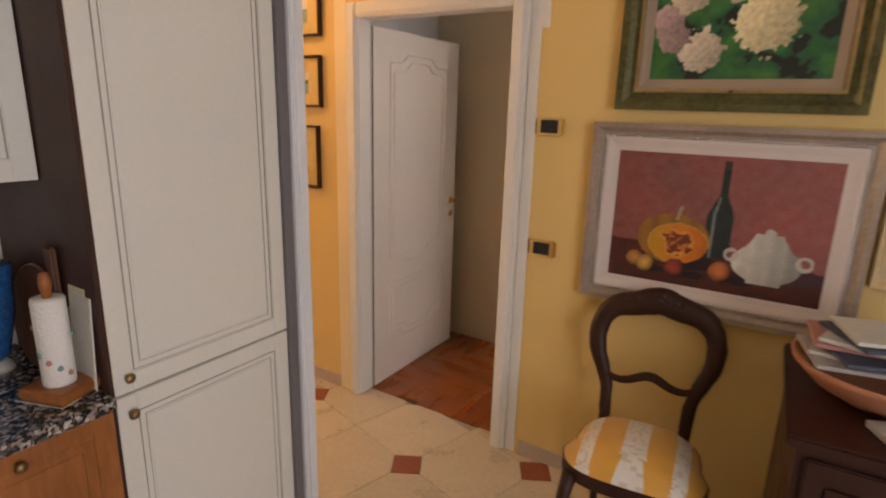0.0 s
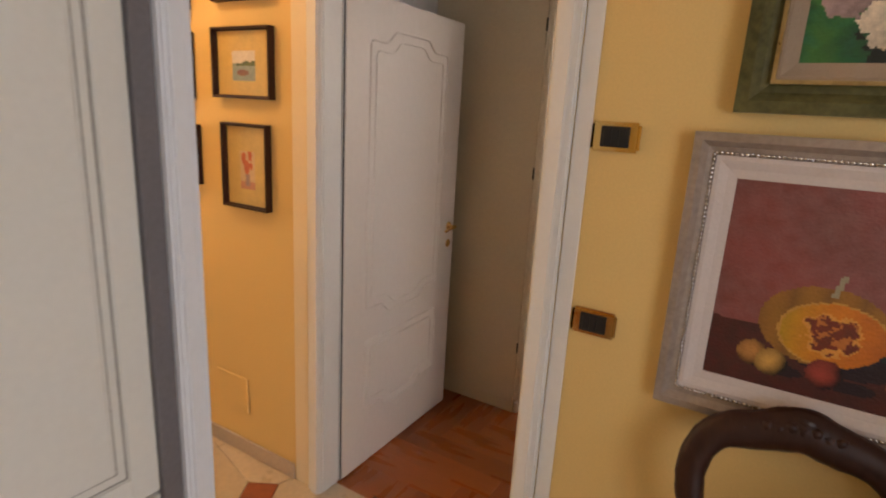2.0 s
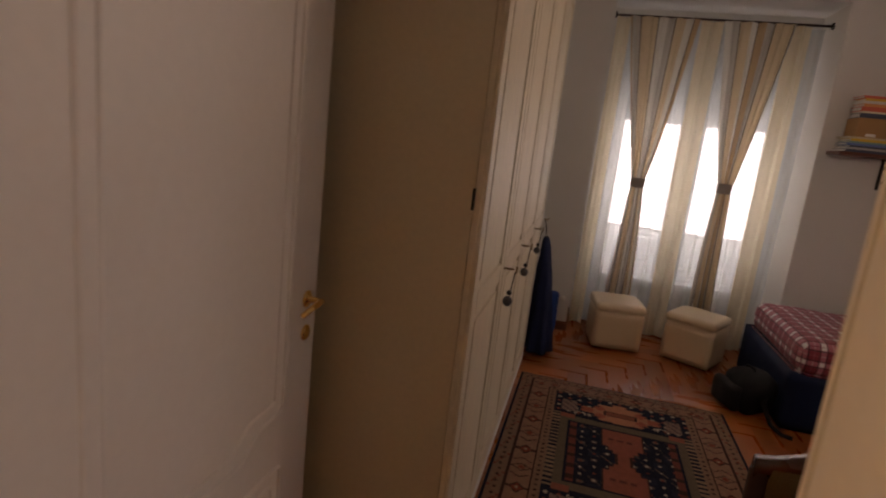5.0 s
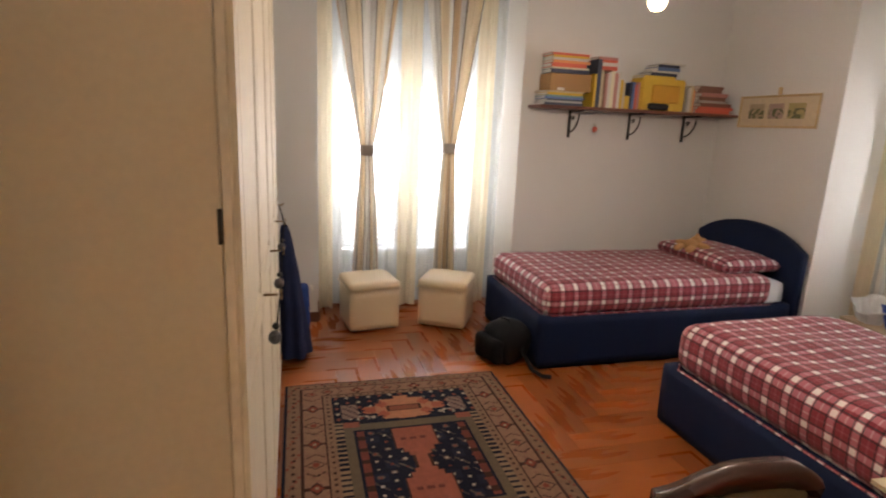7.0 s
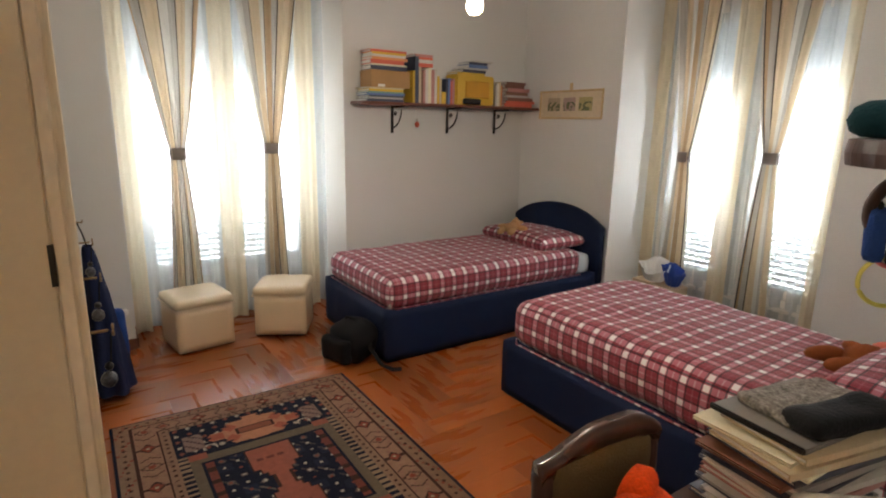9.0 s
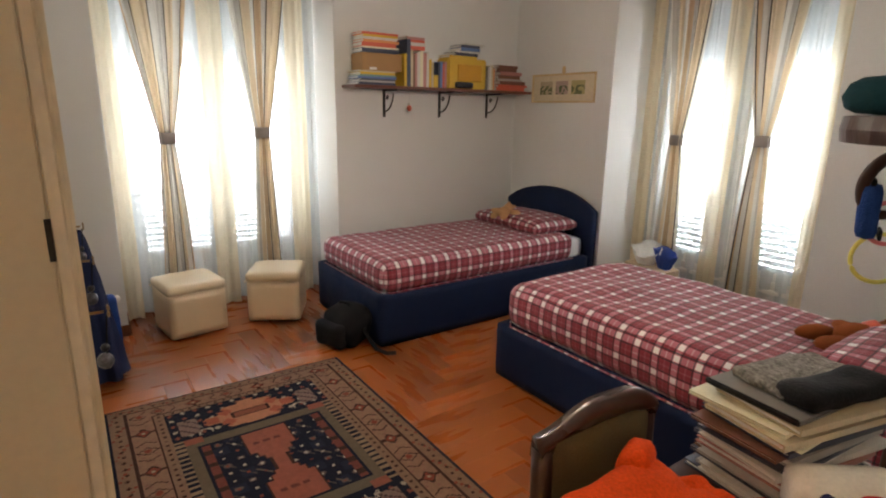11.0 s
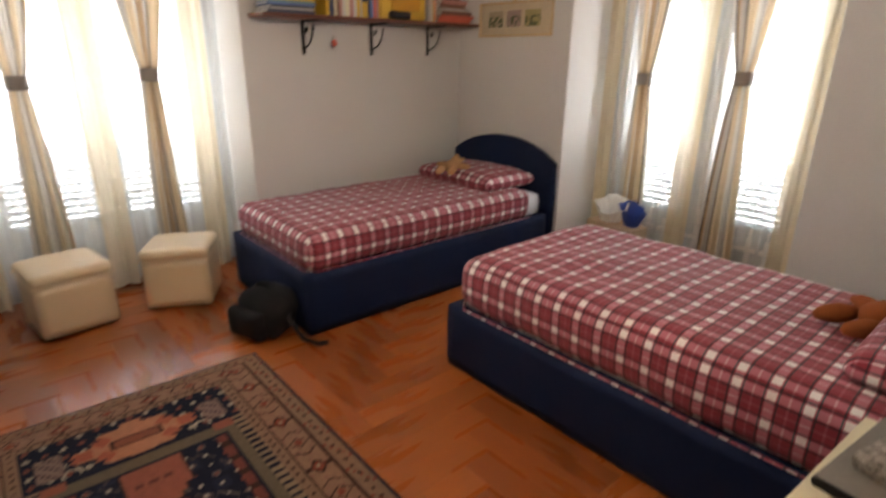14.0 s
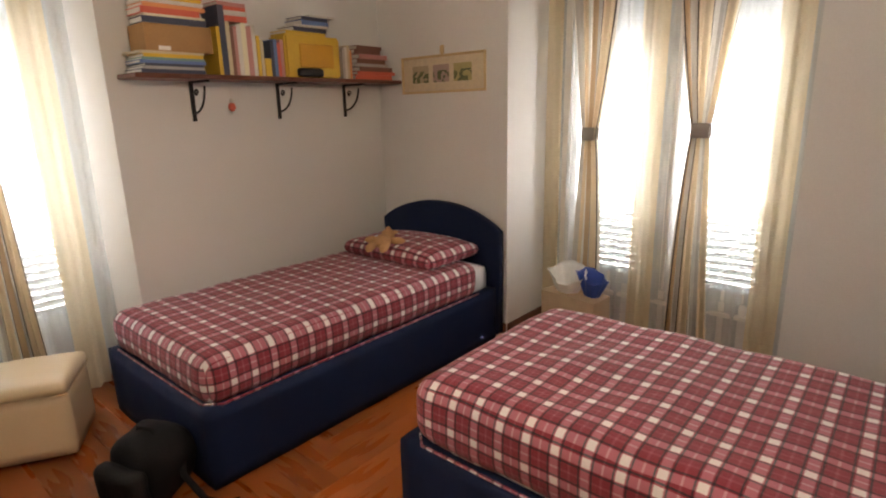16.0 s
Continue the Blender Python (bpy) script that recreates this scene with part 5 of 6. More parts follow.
def knob(o, x, y, z):
    bm = lathe(bmesh.new(), [(0.007, 0), (0.006, 0.008), (0.013, 0.014), (0.015, 0.02), (0.010, 0.027), (0.003, 0.029)], 14, m=Matrix.Translation((x, y, z)) @ Matrix.Rotation(radians(90), 4, "Y"))
    part("knob", bm, old_brass, o, "round aged brass knob", True)


FX, FY0, FY1 = 0.52, -1.625, -1.02
fc = thing("fridge_cabinet", label="tall ivory fridge cabinet with framed doors", category="cabinet")
part("carcass", B(-0.04, FX - 0.022, FY0 + 0.003, FY1, 0.08, 2.5), fridge_paint, fc)
part("side_panel", B(-0.04, FX - 0.004, FY0 - 0.012, FY0 + 0.002, 0.0, 2.5, 0.002), dark_panel, fc, "dark brown side panel")
part("plinth", B(-0.04, FX - 0.06, FY0 + 0.003, FY1, 0, 0.08), dark_panel, fc)
d = kitchen_door("upper_door", fc, FX, FY0, FY1, 0.897, 2.45, fridge_paint, groove_grey)
knob(d, FX, FY0 + 0.035, 0.945)
d = kitchen_door("lower_door", fc, FX, FY0, FY1, 0.10, 0.888, fridge_paint, groove_grey)
knob(d, FX, FY0 + 0.035, 0.835)

bc = thing("base_cabinet", label="cherry wood base cabinet with framed door", category="cabinet")
part("carcass", B(-0.04, 0.51, -2.9, FY0 - 0.014, 0.1, 0.878), cherry, bc)
part("plinth", B(-0.04, 0.47, -2.9, FY0 - 0.014, 0, 0.1), dark_panel, bc)
for y0, y1 in ((-2.08, FY0 - 0.016), (-2.52, -2.085)):
    d = kitchen_door("door", bc, 0.532, y0, y1, 0.12, 0.872, cherry)
    knob(d, 0.532, y1 - 0.225, 0.835)
ct = thing("countertop", label="speckled dark granite kitchen countertop", category="countertop")
part("slab", B(-0.045, 0.56, -2.9, FY0 - 0.0145, 0.879, 0.917, 0.006, 2), granite, ct)
uc = thing("wall_cabinet", label="white framed kitchen wall cabinet", category="cabinet")
part("carcass", B(-0.04, 0.28, -2.5, FY0 - 0.014, 1.47, 2.4), fridge_paint, uc)
kitchen_door("door", uc, 0.302, -2.05, FY0 - 0.016, 1.472, 2.39, fridge_paint, groove_grey)
kitchen_door("door", uc, 0.302, -2.49, -2.055, 1.472, 2.39, fridge_paint, groove_grey)

CT = 0.9175
rh = thing("paper_towel_holder", 0.425, -1.712, CT, 20, "wooden paper towel holder with a patterned roll", "paper towel holder")
part("base", B(-0.07, 0.07, -0.065, 0.065, 0.008, 0.036, 0.006, 2), cherry, rh, "reddish wooden base")
part("tray", B(-0.075, 0.075, -0.07, 0.07, 0.0, 0.008, 0.002), chrome, rh)
part("peg", lathe(bmesh.new(), [(0.011, 0.036), (0.011, 0.29), (0.014, 0.295), (0.016, 0.315), (0.012, 0.335), (0.005, 0.34)], 12), cherry, rh, smooth=True)
bm = lathe(bmesh.new(), [(0.018, 0.0365), (0.038, 0.0365), (0.039, 0.045), (0.039, 0.268), (0.037, 0.273), (0.018, 0.273)], 28)
roll_ = part("paper_roll", bm, M("quilted_paper", (0.80, 0.79, 0.78), 0.9, 0.05, 9, 0.5, 120), rh, "white paper roll with small flower print", True)
for k in range(10):
    a, zz = k * 1.9, 0.07 + 0.17 * ((k * 0.37) % 1)
    part("printed_flower", blob(bmesh.new(), (0.0385 * math.cos(a), 0.0385 * math.sin(a), zz), 0.008, 0.008, 0.009, 1), (COVERS[10], COVERS[7])[k % 2], roll_)
cbd = thing("cutting_board", 0.21, FY0 - 0.03, CT, 0, "wooden cutting board leaning on the panel", "cutting board")
bm = bmesh.new()
lathe(bm, [(0.15, -0.009), (0.155, -0.005), (0.155, 0.005), (0.15, 0.009)], 28, m=Matrix.Translation((0, -0.005, 0.155)) @ Matrix.Rotation(radians(84), 4, "X"))
box(bm, 0.09, 0.135, -0.004, 0.012, 0.24, 0.38, 0.006, 2)
part("board", bm, M("worn_walnut_board", (0.13, 0.055, 0.03), 0.5, 0.3, 8, 0.06, 60, stretch=(1, 1, 0.3)), cbd)
for k, c in enumerate((1, 11, 0)):
    o = thing("thin_board", 0.335 + 0.03 * k, FY0 - 0.02 - 0.004 * k, CT, 0, "thin pale wooden tray leaning on the panel", "tray", "thin trays")
    part("tray_board", B(0, 0.09, -0.003, 0.003, 0, 0.30 - 0.02 * k, 0.002, rot=Matrix.Rotation(radians(-3), 4, "X")), COVERS[c], o)
pot = thing("ceramic_jar", 0.12, -1.76, CT, 0, "blue and white ceramic jar on the countertop", "jar")
part("jar_body", lathe(bmesh.new(), [(0.035, 0.03), (0.05, 0.05), (0.075, 0.16), (0.082, 0.26), (0.085, 0.31), (0.08, 0.312)], 24), plain("cobalt_glaze", (0.02, 0.11, 0.32), 0.15, var=0.5, scale=22, coat=0.5), pot, smooth=True)
part("jar_foot", lathe(bmesh.new(), [(0.055, 0), (0.05, 0.012), (0.035, 0.03)], 20), COVERS[0], pot, smooth=True)
cup = thing("cup_and_saucer", 0.185, -1.86, CT, 0, "white porcelain cup with blue decoration on a saucer", "cup")
part("saucer", lathe(bmesh.new(), [(0.03, 0), (0.055, 0.01), (0.07, 0.02), (0.07, 0.023), (0.03, 0.008)], 24), plain("porcelain", (0.78, 0.78, 0.78), 0.15, coat=0.4), cup, smooth=True)
part("cup_bowl", lathe(bmesh.new(), [(0.02, 0.010), (0.032, 0.02), (0.042, 0.05), (0.045, 0.085), (0.042, 0.085), (0.038, 0.05)], 24), plain("porcelain_blue_rim", (0.62, 0.66, 0.72), 0.15, coat=0.4), cup, smooth=True)


# switches
def wall_plate(x, z, w=0.132, h=0.08):
    o = thing("light_switch", x, 0, z, 0, "black switch module in a gold wall plate", "light switch", "wall switches")
    part("plate", B(-w / 2, w / 2, -0.016, -0.0005, -h / 2, h / 2, 0.010, 4), brass, o, "polished gold plate")
    part("module", B(-w / 2 + 0.027, w / 2 - 0.027, -0.019, -0.012, -h / 2 + 0.012, h / 2 - 0.012, 0.002), black_plastic, o)
    for k in (-1, 0, 1):
        part("rocker", B(k * 0.021 - 0.0098, k * 0.021 + 0.0098, -0.0215, -0.0185, -0.022, 0.022, 0.0015), black_plastic, o)


wall_plate(1.066, 1.62)
wall_plate(1.07, 1.082)
wall_plate(-1.646, 1.03, 0.1)
hatch = thing("wall_hatch", label="flush yellow painted inspection hatch low on the wall", category="hatch")
part("hatch_cover", B(-0.705, -0.485, -0.008, -0.0005, 0.222, 0.40, 0.003), yellow, hatch)


# small framed watercolours in the corridor
def watercolour(x0, x1, z0, z1, kind):
    w, h = x1 - x0, z1 - z0
    words = ("boat seascape", "green island", "sailing boat", "red flower vase", "white boat", "yellow flower", "pale landscape")[kind]
    o = thing("framed_watercolour", x0, 0, z0, 0, f"{words} watercolour in a thin dark frame", "picture", "corridor watercolours")
    part("frame", mould(bmesh.new(), w, h, 0.014, 0.032, -0.001, 0.5), walnut, o, "thin dark wood frame")
    iw, ih = w - 0.024, h - 0.024
    pw, ph = (0.36, 0.48) if kind in (3, 5) else (0.44, 0.46)

    def col(u, v):
        s, t = (u / iw - 0.5) / pw * 2, (v / ih - 0.46) / ph * 2
        k = 0.05 * noise.noise(Vector((u * 60, v * 60, kind)))
        if abs(s) > 1 or abs(t) > 1:
            return (0.62 + k * 0.2, 0.46 + k * 0.2, 0.17)
        if kind == 3:
            for cx, cy, r in ((-0.5, 0.6, 0.32), (0.35, 0.75, 0.3), (-0.1, 0.15, 0.38), (0.5, 0.2, 0.2)):
                if math.hypot(s - cx, t - cy) < r:
                    return (0.55 + k, 0.14 + k, 0.06)
            if abs(s) < 0.28 and -0.9 < t < -0.2:
                return (0.34 + k, 0.24, 0.24)
            return (0.60 + k, 0.46 + k, 0.28) if t > -0.6 else (0.52, 0.26, 0.18)
        if kind == 5:
            if math.hypot(s, t - 0.45) < 0.5:
                return (0.30 + k, 0.26, 0.03)
            if abs(s) < 0.1:
                return (0.12, 0.16, 0.05)
            return (0.56 + k, 0.44 + k, 0.24)
        hill = 0.30 * max(0.0, math.sin(s * (1.3 + 0.5 * kind) + 0.9 + kind)) + 0.06 * math.sin(s * 9)
        if kind != 4 and 0.0 < t - 0.02 < hill:
            return (0.09 + k, 0.13 + k, 0.06)
        if abs(s + 0.1) < 0.5 and abs(t + 0.45) < 0.22 - 0.2 * abs(s + 0.1):
            return (0.20 + k, 0.10 + k, 0.09) if kind != 4 else (0.62, 0.62, 0.58)
        if t > 0.2:
            return (0.62 + k, 0.60 + k, 0.56 + k)
        return (0.24 + k, 0.32 + k, 0.32 + k)
    part("watercolour_sheet", canvas(iw, ih, 56, 52, col, -0.009), art, o, "watercolour on a yellow mount").matrix_basis = pose(0.012, 0, 0.012)


watercolour(-0.611, -0.268, 1.668, 1.942, 0)
watercolour(-0.572, -0.297, 1.218, 1.570, 3)
watercolour(-1.135, -0.765, 1.655, 1.93, 1)
watercolour(-1.135, -0.745, 1.285, 1.548, 4)
watercolour(-1.605, -1.262, 1.635, 1.915, 2)
watercolour(-1.607, -1.297, 1.18, 1.53, 5)
watercolour(-0.60, -0.263, 2.04, 2.32, 6)
watercolour(-1.13, -0.77, 2.02, 2.30, 6)
watercolour(-1.60, -1.27, 2.01, 2.28, 6)


# large paintings
def fbm(u, v, f, s=0.0):
    return noise.fractal(Vector((u * f, v * f, s)), 1.0, 2.0, 4)


def still_life(u, v):
    n = 0.02 * fbm(u, v, 30)
    back = v > 0.165 - 0.05 * u
    c = (0.24 + n + 0.06 * fbm(u, v, 4) + 0.12 * (u - 0.2), 0.072 + n + 0.03 * u, 0.062 + n + 0.03 * u) if back else (0.075 + n, 0.016, 0.012)
    if not back and u > 0.55 and v > 0.07:
        c = (0.06, 0.025, 0.03)
    # bottle
    bx = abs(u - 0.40)
    wid = 0.045 if v < 0.30 else (0.045 - (v - 0.30) * 0.42 if v < 0.375 else 0.0125)
    if 0.13 < v < 0.50 and bx < wid:
        g = (u - 0.40) / wid
        c = (0.012 + n * 0.3, 0.022 + n * 0.3, 0.022)
        if -0.62 < g < -0.36:
            c = (0.16, 0.19, 0.19)
        if v > 0.47:
            c = (0.05, 0.03, 0.025)
    # dark cast tones under pumpkin and fruit
    for x, y, r in ((0.30, 0.105, 0.11), (0.17, 0.055, 0.05), (0.32, 0.05, 0.05), (0.49, 0.06, 0.06)):
        if ((u - x) / r) ** 2 + ((v - y) / (r * 0.32)) ** 2 < 1:
            c = (0.018, 0.008, 0.012)
    # pumpkin with a cut face
    a, b = (u - 0.24) / 0.135, (v - 0.185) / 0.10
    if a * a + b * b < 1:
        k = abs(math.sin(a * 6))
        c = (0.22 + 0.1 * k + n, 0.10 + 0.04 * k, 0.02)
        a2, b2 = (u - 0.262) / 0.108, (v - 0.168) / 0.078
        if a2 * a2 + b2 * b2 < 1:
            c = (0.62 - 0.16 * a2 * a2 + 2 * n, 0.20 - 0.07 * a2 + n, 0.012)
            core = a2 * a2 * 1.3 + b2 * b2 + 0.35 * fbm(u, v, 26)
            if core < 0.34:
                c = (0.17 + 3 * n, 0.030, 0.012) if fbm(u, v, 34, 2.0) > -0.1 else (0.50, 0.16, 0.03)
            elif core < 0.46:
                c = (0.68, 0.30, 0.05)
        if a2 * a2 + b2 * b2 > 1 and a2 * a2 + b2 * b2 < 1.12:
            c = (0.55, 0.28, 0.05)
    if abs(u - 0.25 - 0.25 * (v - 0.27)) < 0.006 and 0.26 < v < 0.32:
        c = (0.32, 0.28, 0.18)
    # tureen
    a, b = (u - 0.57) / 0.115, (v - 0.135) / 0.075
    lid = abs(u - 0.57) < 0.085 - 0.55 * max(0, v - 0.17) and 0.17 < v < 0.245
    if (a * a + b * b < 1 and v > 0.07) or lid or (abs(u - 0.57) < 0.055 and 0.055 < v < 0.075) or math.hypot(u - 0.57, v - 0.25) < 0.018:
        s = 0.82 - 0.28 * (a + 0.4) - 0.1 * abs(math.sin(a * 7))
        c = (0.72 * s + n, 0.69 * s + n, 0.60 * s + n)
    if abs(math.hypot(u - 0.69, v - 0.155) - 0.022) < 0.006 or abs(math.hypot(u - 0.452, v - 0.155) - 0.02) < 0.006:
        c = (0.52, 0.48, 0.42)
    # fruit
    for x, y, r, col in ((0.105, 0.085, 0.034, (0.50, 0.22, 0.05)), (0.15, 0.07, 0.036, (0.58, 0.32, 0.07)), (0.262, 0.07, 0.038, (0.34, 0.05, 0.03)), (0.425, 0.08, 0.042, (0.56, 0.17, 0.05))):
        d = math.hypot(u - x, v - y)
        if d < r:
            s = 1.0 - 0.75 * (d / r) ** 2 - 7 * (u - x) + 5 * (v - y) + 0.25 * fbm(u, v, 30, x)
            c = tuple(k * s for k in col)
    return tuple(max(0.004, k) for k in c)


def snowballs(u, v):
    n = 0.03 * fbm(u, v, 26)
    g = fbm(u, v, 9)
    c = (0.015 + max(0, g) * 0.06, 0.11 + 0.12 * g + n, 0.03 + max(0, n)) if g > -0.25 else (0.008, 0.012, 0.006)
    for x, y, r, pk in ((0.17, 0.10, 0.072, 0.95), (0.075, 0.15, 0.055, 0.62), (0.05, 0.21, 0.055, 0.75), (0.37, 0.19, 0.10, 1.1), (0.12, 0.30, 0.07, 1), (0.28, 0.34, 0.075, 1), (0.47, 0.33, 0.07, 0.95)):
        d = math.hypot(u - x, v - y) * (1 + 0.25 * fbm(u, v, 40, x))
        if d < r:
            s = pk * (0.82 + 0.22 * fbm(u, v, 70, y) - 0.28 * (u - x) / r + 0.16 * (v - y) / r)
            c = (0.74 * s, (0.62 if pk > 0.8 else 0.5) * s, (0.36 if pk > 1.05 else 0.46) * s)
    return tuple(min(0.9, max(0.004, k)) for k in c)


def painting(x0, z0, w, h, fw, liner, frame_mat, liner_mat, inner_mat, color_of, label, nx, rope=None):
    o = thing("painting", x0, 0, z0, 0, label, "painting")
    part("frame", mould(bmesh.new(), w, h, fw, 0.042, -0.001), frame_mat, o)
    i = fw - 0.002
    part("liner", mould(bmesh.new(), w - 2 * i, h - 2 * i, liner, 0.022, -0.004, 0.2), liner_mat, o, "pale inner liner").matrix_basis = pose(i, 0, i)
    if inner_mat:
        part("inner_bead", mould(bmesh.new(), w - 2 * i + 0.02, h - 2 * i + 0.02, 0.018, 0.034, -0.002, 0.5), inner_mat, o, "gilded inner bead").matrix_basis = pose(i - 0.01, 0, i - 0.01)
    k = i + liner - 0.002
    cw, chh = w - 2 * k, h - 2 * k
    part("painted_panel", canvas(cw, chh, nx, int(nx * chh / cw), color_of, -0.012), art, o, "oil painting on canvas").matrix_basis = pose(k, 0, k)
    if rope:
        bm = bmesh.new()
        r = fw * 0.86
        for (ax, az), (bx, bz) in (((r, r), (w - r, r)), ((w - r, r), (w - r, h - r)), ((w - r, h - r), (r, h - r)), ((r, h - r), (r, r))):
            L = math.hypot(bx - ax, bz - az)
            n = int(L / 0.011)
            for q in range(n):
                t = (q + 0.5) / n
                vs = bmesh.ops.create_icosphere(bm, subdivisions=1, radius=0.0058)["verts"]
                for vv in vs:
                    vv.co += Vector((ax + (bx - ax) * t, -0.024, az + (bz - az) * t))
        tagged(part("beaded_edge", bm, rope, o, "silvery beaded edge", True), kind="stuff")
    return o


silver = M("silver_leaf_frame", (0.38, 0.31, 0.26), 0.4, 0.2, 10, 0.1, 70, metal=0.35)
liner_white = M("pinkish_white_liner", (0.66, 0.58, 0.54), 0.7, 0.06, 8, 0.1, 120)
gold_green = M("green_gold_frame", (0.10, 0.095, 0.035), 0.4, 0.5, 7, 0.12, 60, metal=0.3)
gilt = M("worn_gilt", (0.42, 0.30, 0.13), 0.35, 0.3, 14, 0.08, 70, metal=0.7)
linen = M("taupe_linen_liner", (0.38, 0.29, 0.21), 0.9, 0.1, 10, 0.3, 260)
painting(1.268, 0.917, 0.968, 0.732, 0.057, 0.053, silver, liner_white, None, still_life, "still life of pumpkin, bottle and tureen in a silver frame", 150, chrome)
painting(1.342, 1.698, 0.81, 0.634, 0.078, 0.038, gold_green, linen, gilt, snowballs, "oil painting of white flowers in a green and gold frame", 130)
painting(2.252, 1.14, 0.5, 0.62, 0.04, 0.02, pale_wood, liner_white, None, lambda u, v: (0.10 + 0.05 * fbm(u, v, 12), 0.26 + 0.06 * fbm(u, v, 9), 0.28), "teal landscape in a pale frame", 50)
painting(2.20, 1.86, 0.5, 0.45, 0.04, 0.02, gold_green, linen, None, lambda u, v: (0.10 + 0.04 * fbm(u, v, 12), 0.09, 0.05), "dark landscape in a gilt frame", 50)


# balloon-back chair
def balloon_chair():
    o = thing("dining_chair", 1.645, -0.37, 0, 6, "carved walnut balloon-back chair with yellow and white striped seat", "chair")

    def lean(z):
        return 0.17 + 0.12 * max(0, z - 0.45) / 0.5
    half = [(0.150, 0.44), (0.155, 0.52), (0.160, 0.60), (0.185, 0.67), (0.215, 0.74), (0.222, 0.81), (0.205, 0.875), (0.165, 0.92), (0.11, 0.938), (0.055, 0.952), (0, 0.965)]
    ring = [(-x, z) for x, z in half] + [(x, z) for x, z in half[-2::-1]]
    rad = [0.023, 0.024, 0.025, 0.029, 0.034, 0.036, 0.039, 0.044, 0.048, 0.052, 0.055]
    rad = rad + rad[-2::-1]
    part("back_hoop", soft(tube(bmesh.new(), [(x, lean(z), z) for x, z in ring], rad, 10, flat=0.62, fine=4), 0.004, 30), walnut, o, "carved oval back", True)
    bm = bmesh.new()
    for k in range(13):
        a = (k - 6) / 6
        blob(bm, (0.15 * a, lean(0.95) - 0.018, 0.972 - 0.045 * a * a + 0.006 * (k % 2)), 0.016, 0.012, 0.017, 1, 0.3)
    blob(bm, (0, lean(0.98) - 0.012, 0.99), 0.035, 0.016, 0.022, 2, 0.3)
    part("carved_crest", bm, walnut, o, "carved leaf crest", True)
    rail = [(-0.185, 0.655), (-0.13, 0.635), (-0.08, 0.64), (-0.03, 0.662), (0, 0.668), (0.03, 0.662), (0.08, 0.64), (0.13, 0.635), (0.185, 0.655)]
    part("cross_rail", tube(bmesh.new(), [(x, lean(z), z) for x, z in rail], [0.016, 0.017, 0.02, 0.022, 0.023, 0.022, 0.02, 0.017, 0.016], 8, flat=0.8, fine=3), walnut, o, smooth=True)
    bm = bmesh.new()
    n, hgt = 30, 0.0
    outline = []
    for k in range(40):
        a = 2 * math.pi * k / 40
        c, s = math.cos(a), math.sin(a)
        outline.append((0.255 * math.copysign(abs(c) ** 0.6, c) * (1 if s < 0 else 0.88), 0.215 * math.copysign(abs(s) ** 0.6, s)))
    for z0, z1, k in ((0.395, 0.445, 1.0),):
        a = [bm.verts.new((x * k, y * k, z0)) for x, y in outline]
        c = [bm.verts.new((x * k, y * k, z1)) for x, y in outline]
        for i in range(40):
            bm.faces.new((a[i], a[(i + 1) % 40], c[(i + 1) % 40], c[i]))
        bm.faces.new(a[::-1]), bm.faces.new(c)
    part("seat_rail", bm, walnut, o)

    def bend(u, v):
        k = min(39.999, u * 40)
        i, f = int(k), k % 1
        x = outline[i][0] * (1 - f) + outline[(i + 1) % 40][0] * f
        y = outline[i][1] * (1 - f) + outline[(i + 1) % 40][1] * f
        r = v
        return (x * r * 0.985, y * r * 0.985, 0.445 + 0.085 * (1 - r ** 3.4))
    bm, _ = sheet(1, 1, 120, 40, bend)
    bmesh.ops.remove_doubles(bm, verts=bm.verts, dist=0.0004)

    def stripes(c):
        x = abs(c.x)
        if x < 0.042 or 0.135 < x < 0.185:
            return (0.70, 0.66, 0.60) if fbm(c.x, c.y, 55) < 0.2 else (0.58, 0.50, 0.42)
        return (0.66, 0.34, 0.05)
    part("seat", tint(bm, stripes), silk, o, "yellow silk seat with white flowered stripes", True)
    for s in (-1, 1):
        part("front_leg", tube(bmesh.new(), [(s * 0.20, -0.185, 0.42), (s * 0.215, -0.205, 0.32), (s * 0.20, -0.19, 0.14), (s * 0.205, -0.20, 0.0)], [0.028, 0.024, 0.016, 0.015], 8), walnut, o, smooth=True)
        part("back_leg", tube(bmesh.new(), [(s * 0.16, 0.17, 0.42), (s * 0.165, 0.19, 0.2), (s * 0.17, 0.25, 0.0)], [0.02, 0.018, 0.015], 8), walnut, o, smooth=True)


balloon_chair()

# sideboard with bowl and papers
sb = thing("sideboard", 2.07, -0.76, 0, 2, "dark mahogany sideboard against the yellow wall", "sideboard")
part("top", B(0, 1.3, 0, 0.70, 0.865, 0.90, 0.008, 2), mahogany, sb)
part("carcass", B(0.025, 1.275, 0.03, 0.68, 0.07, 0.865, 0.003), mahogany, sb)
part("plinth", B(0.02, 1.28, 0.025, 0.685, 0, 0.07, 0.004), mahogany, sb)
for k in range(3):
    d = part("door", B(0.05 + 0.405 * k, 0.44 + 0.405 * k, 0.012, 0.03, 0.09, 0.84, 0.005, 2), mahogany, sb)
    part("raised_panel", B(0.10 + 0.405 * k, 0.39 + 0.405 * k, 0.004, 0.012, 0.15, 0.78, 0.008, 2), mahogany, d)
bw = thing("bowl", 2.285, -0.42, 0.9005, 0, "wide terracotta bowl heaped with papers", "bowl")
part("bowl_wall", lathe(bmesh.new(), [(0.09, 0), (0.10, 0.008), (0.17, 0.045), (0.225, 0.10), (0.232, 0.118), (0.222, 0.118), (0.16, 0.055), (0.08, 0.02)], 40), terracotta, bw, smooth=True)
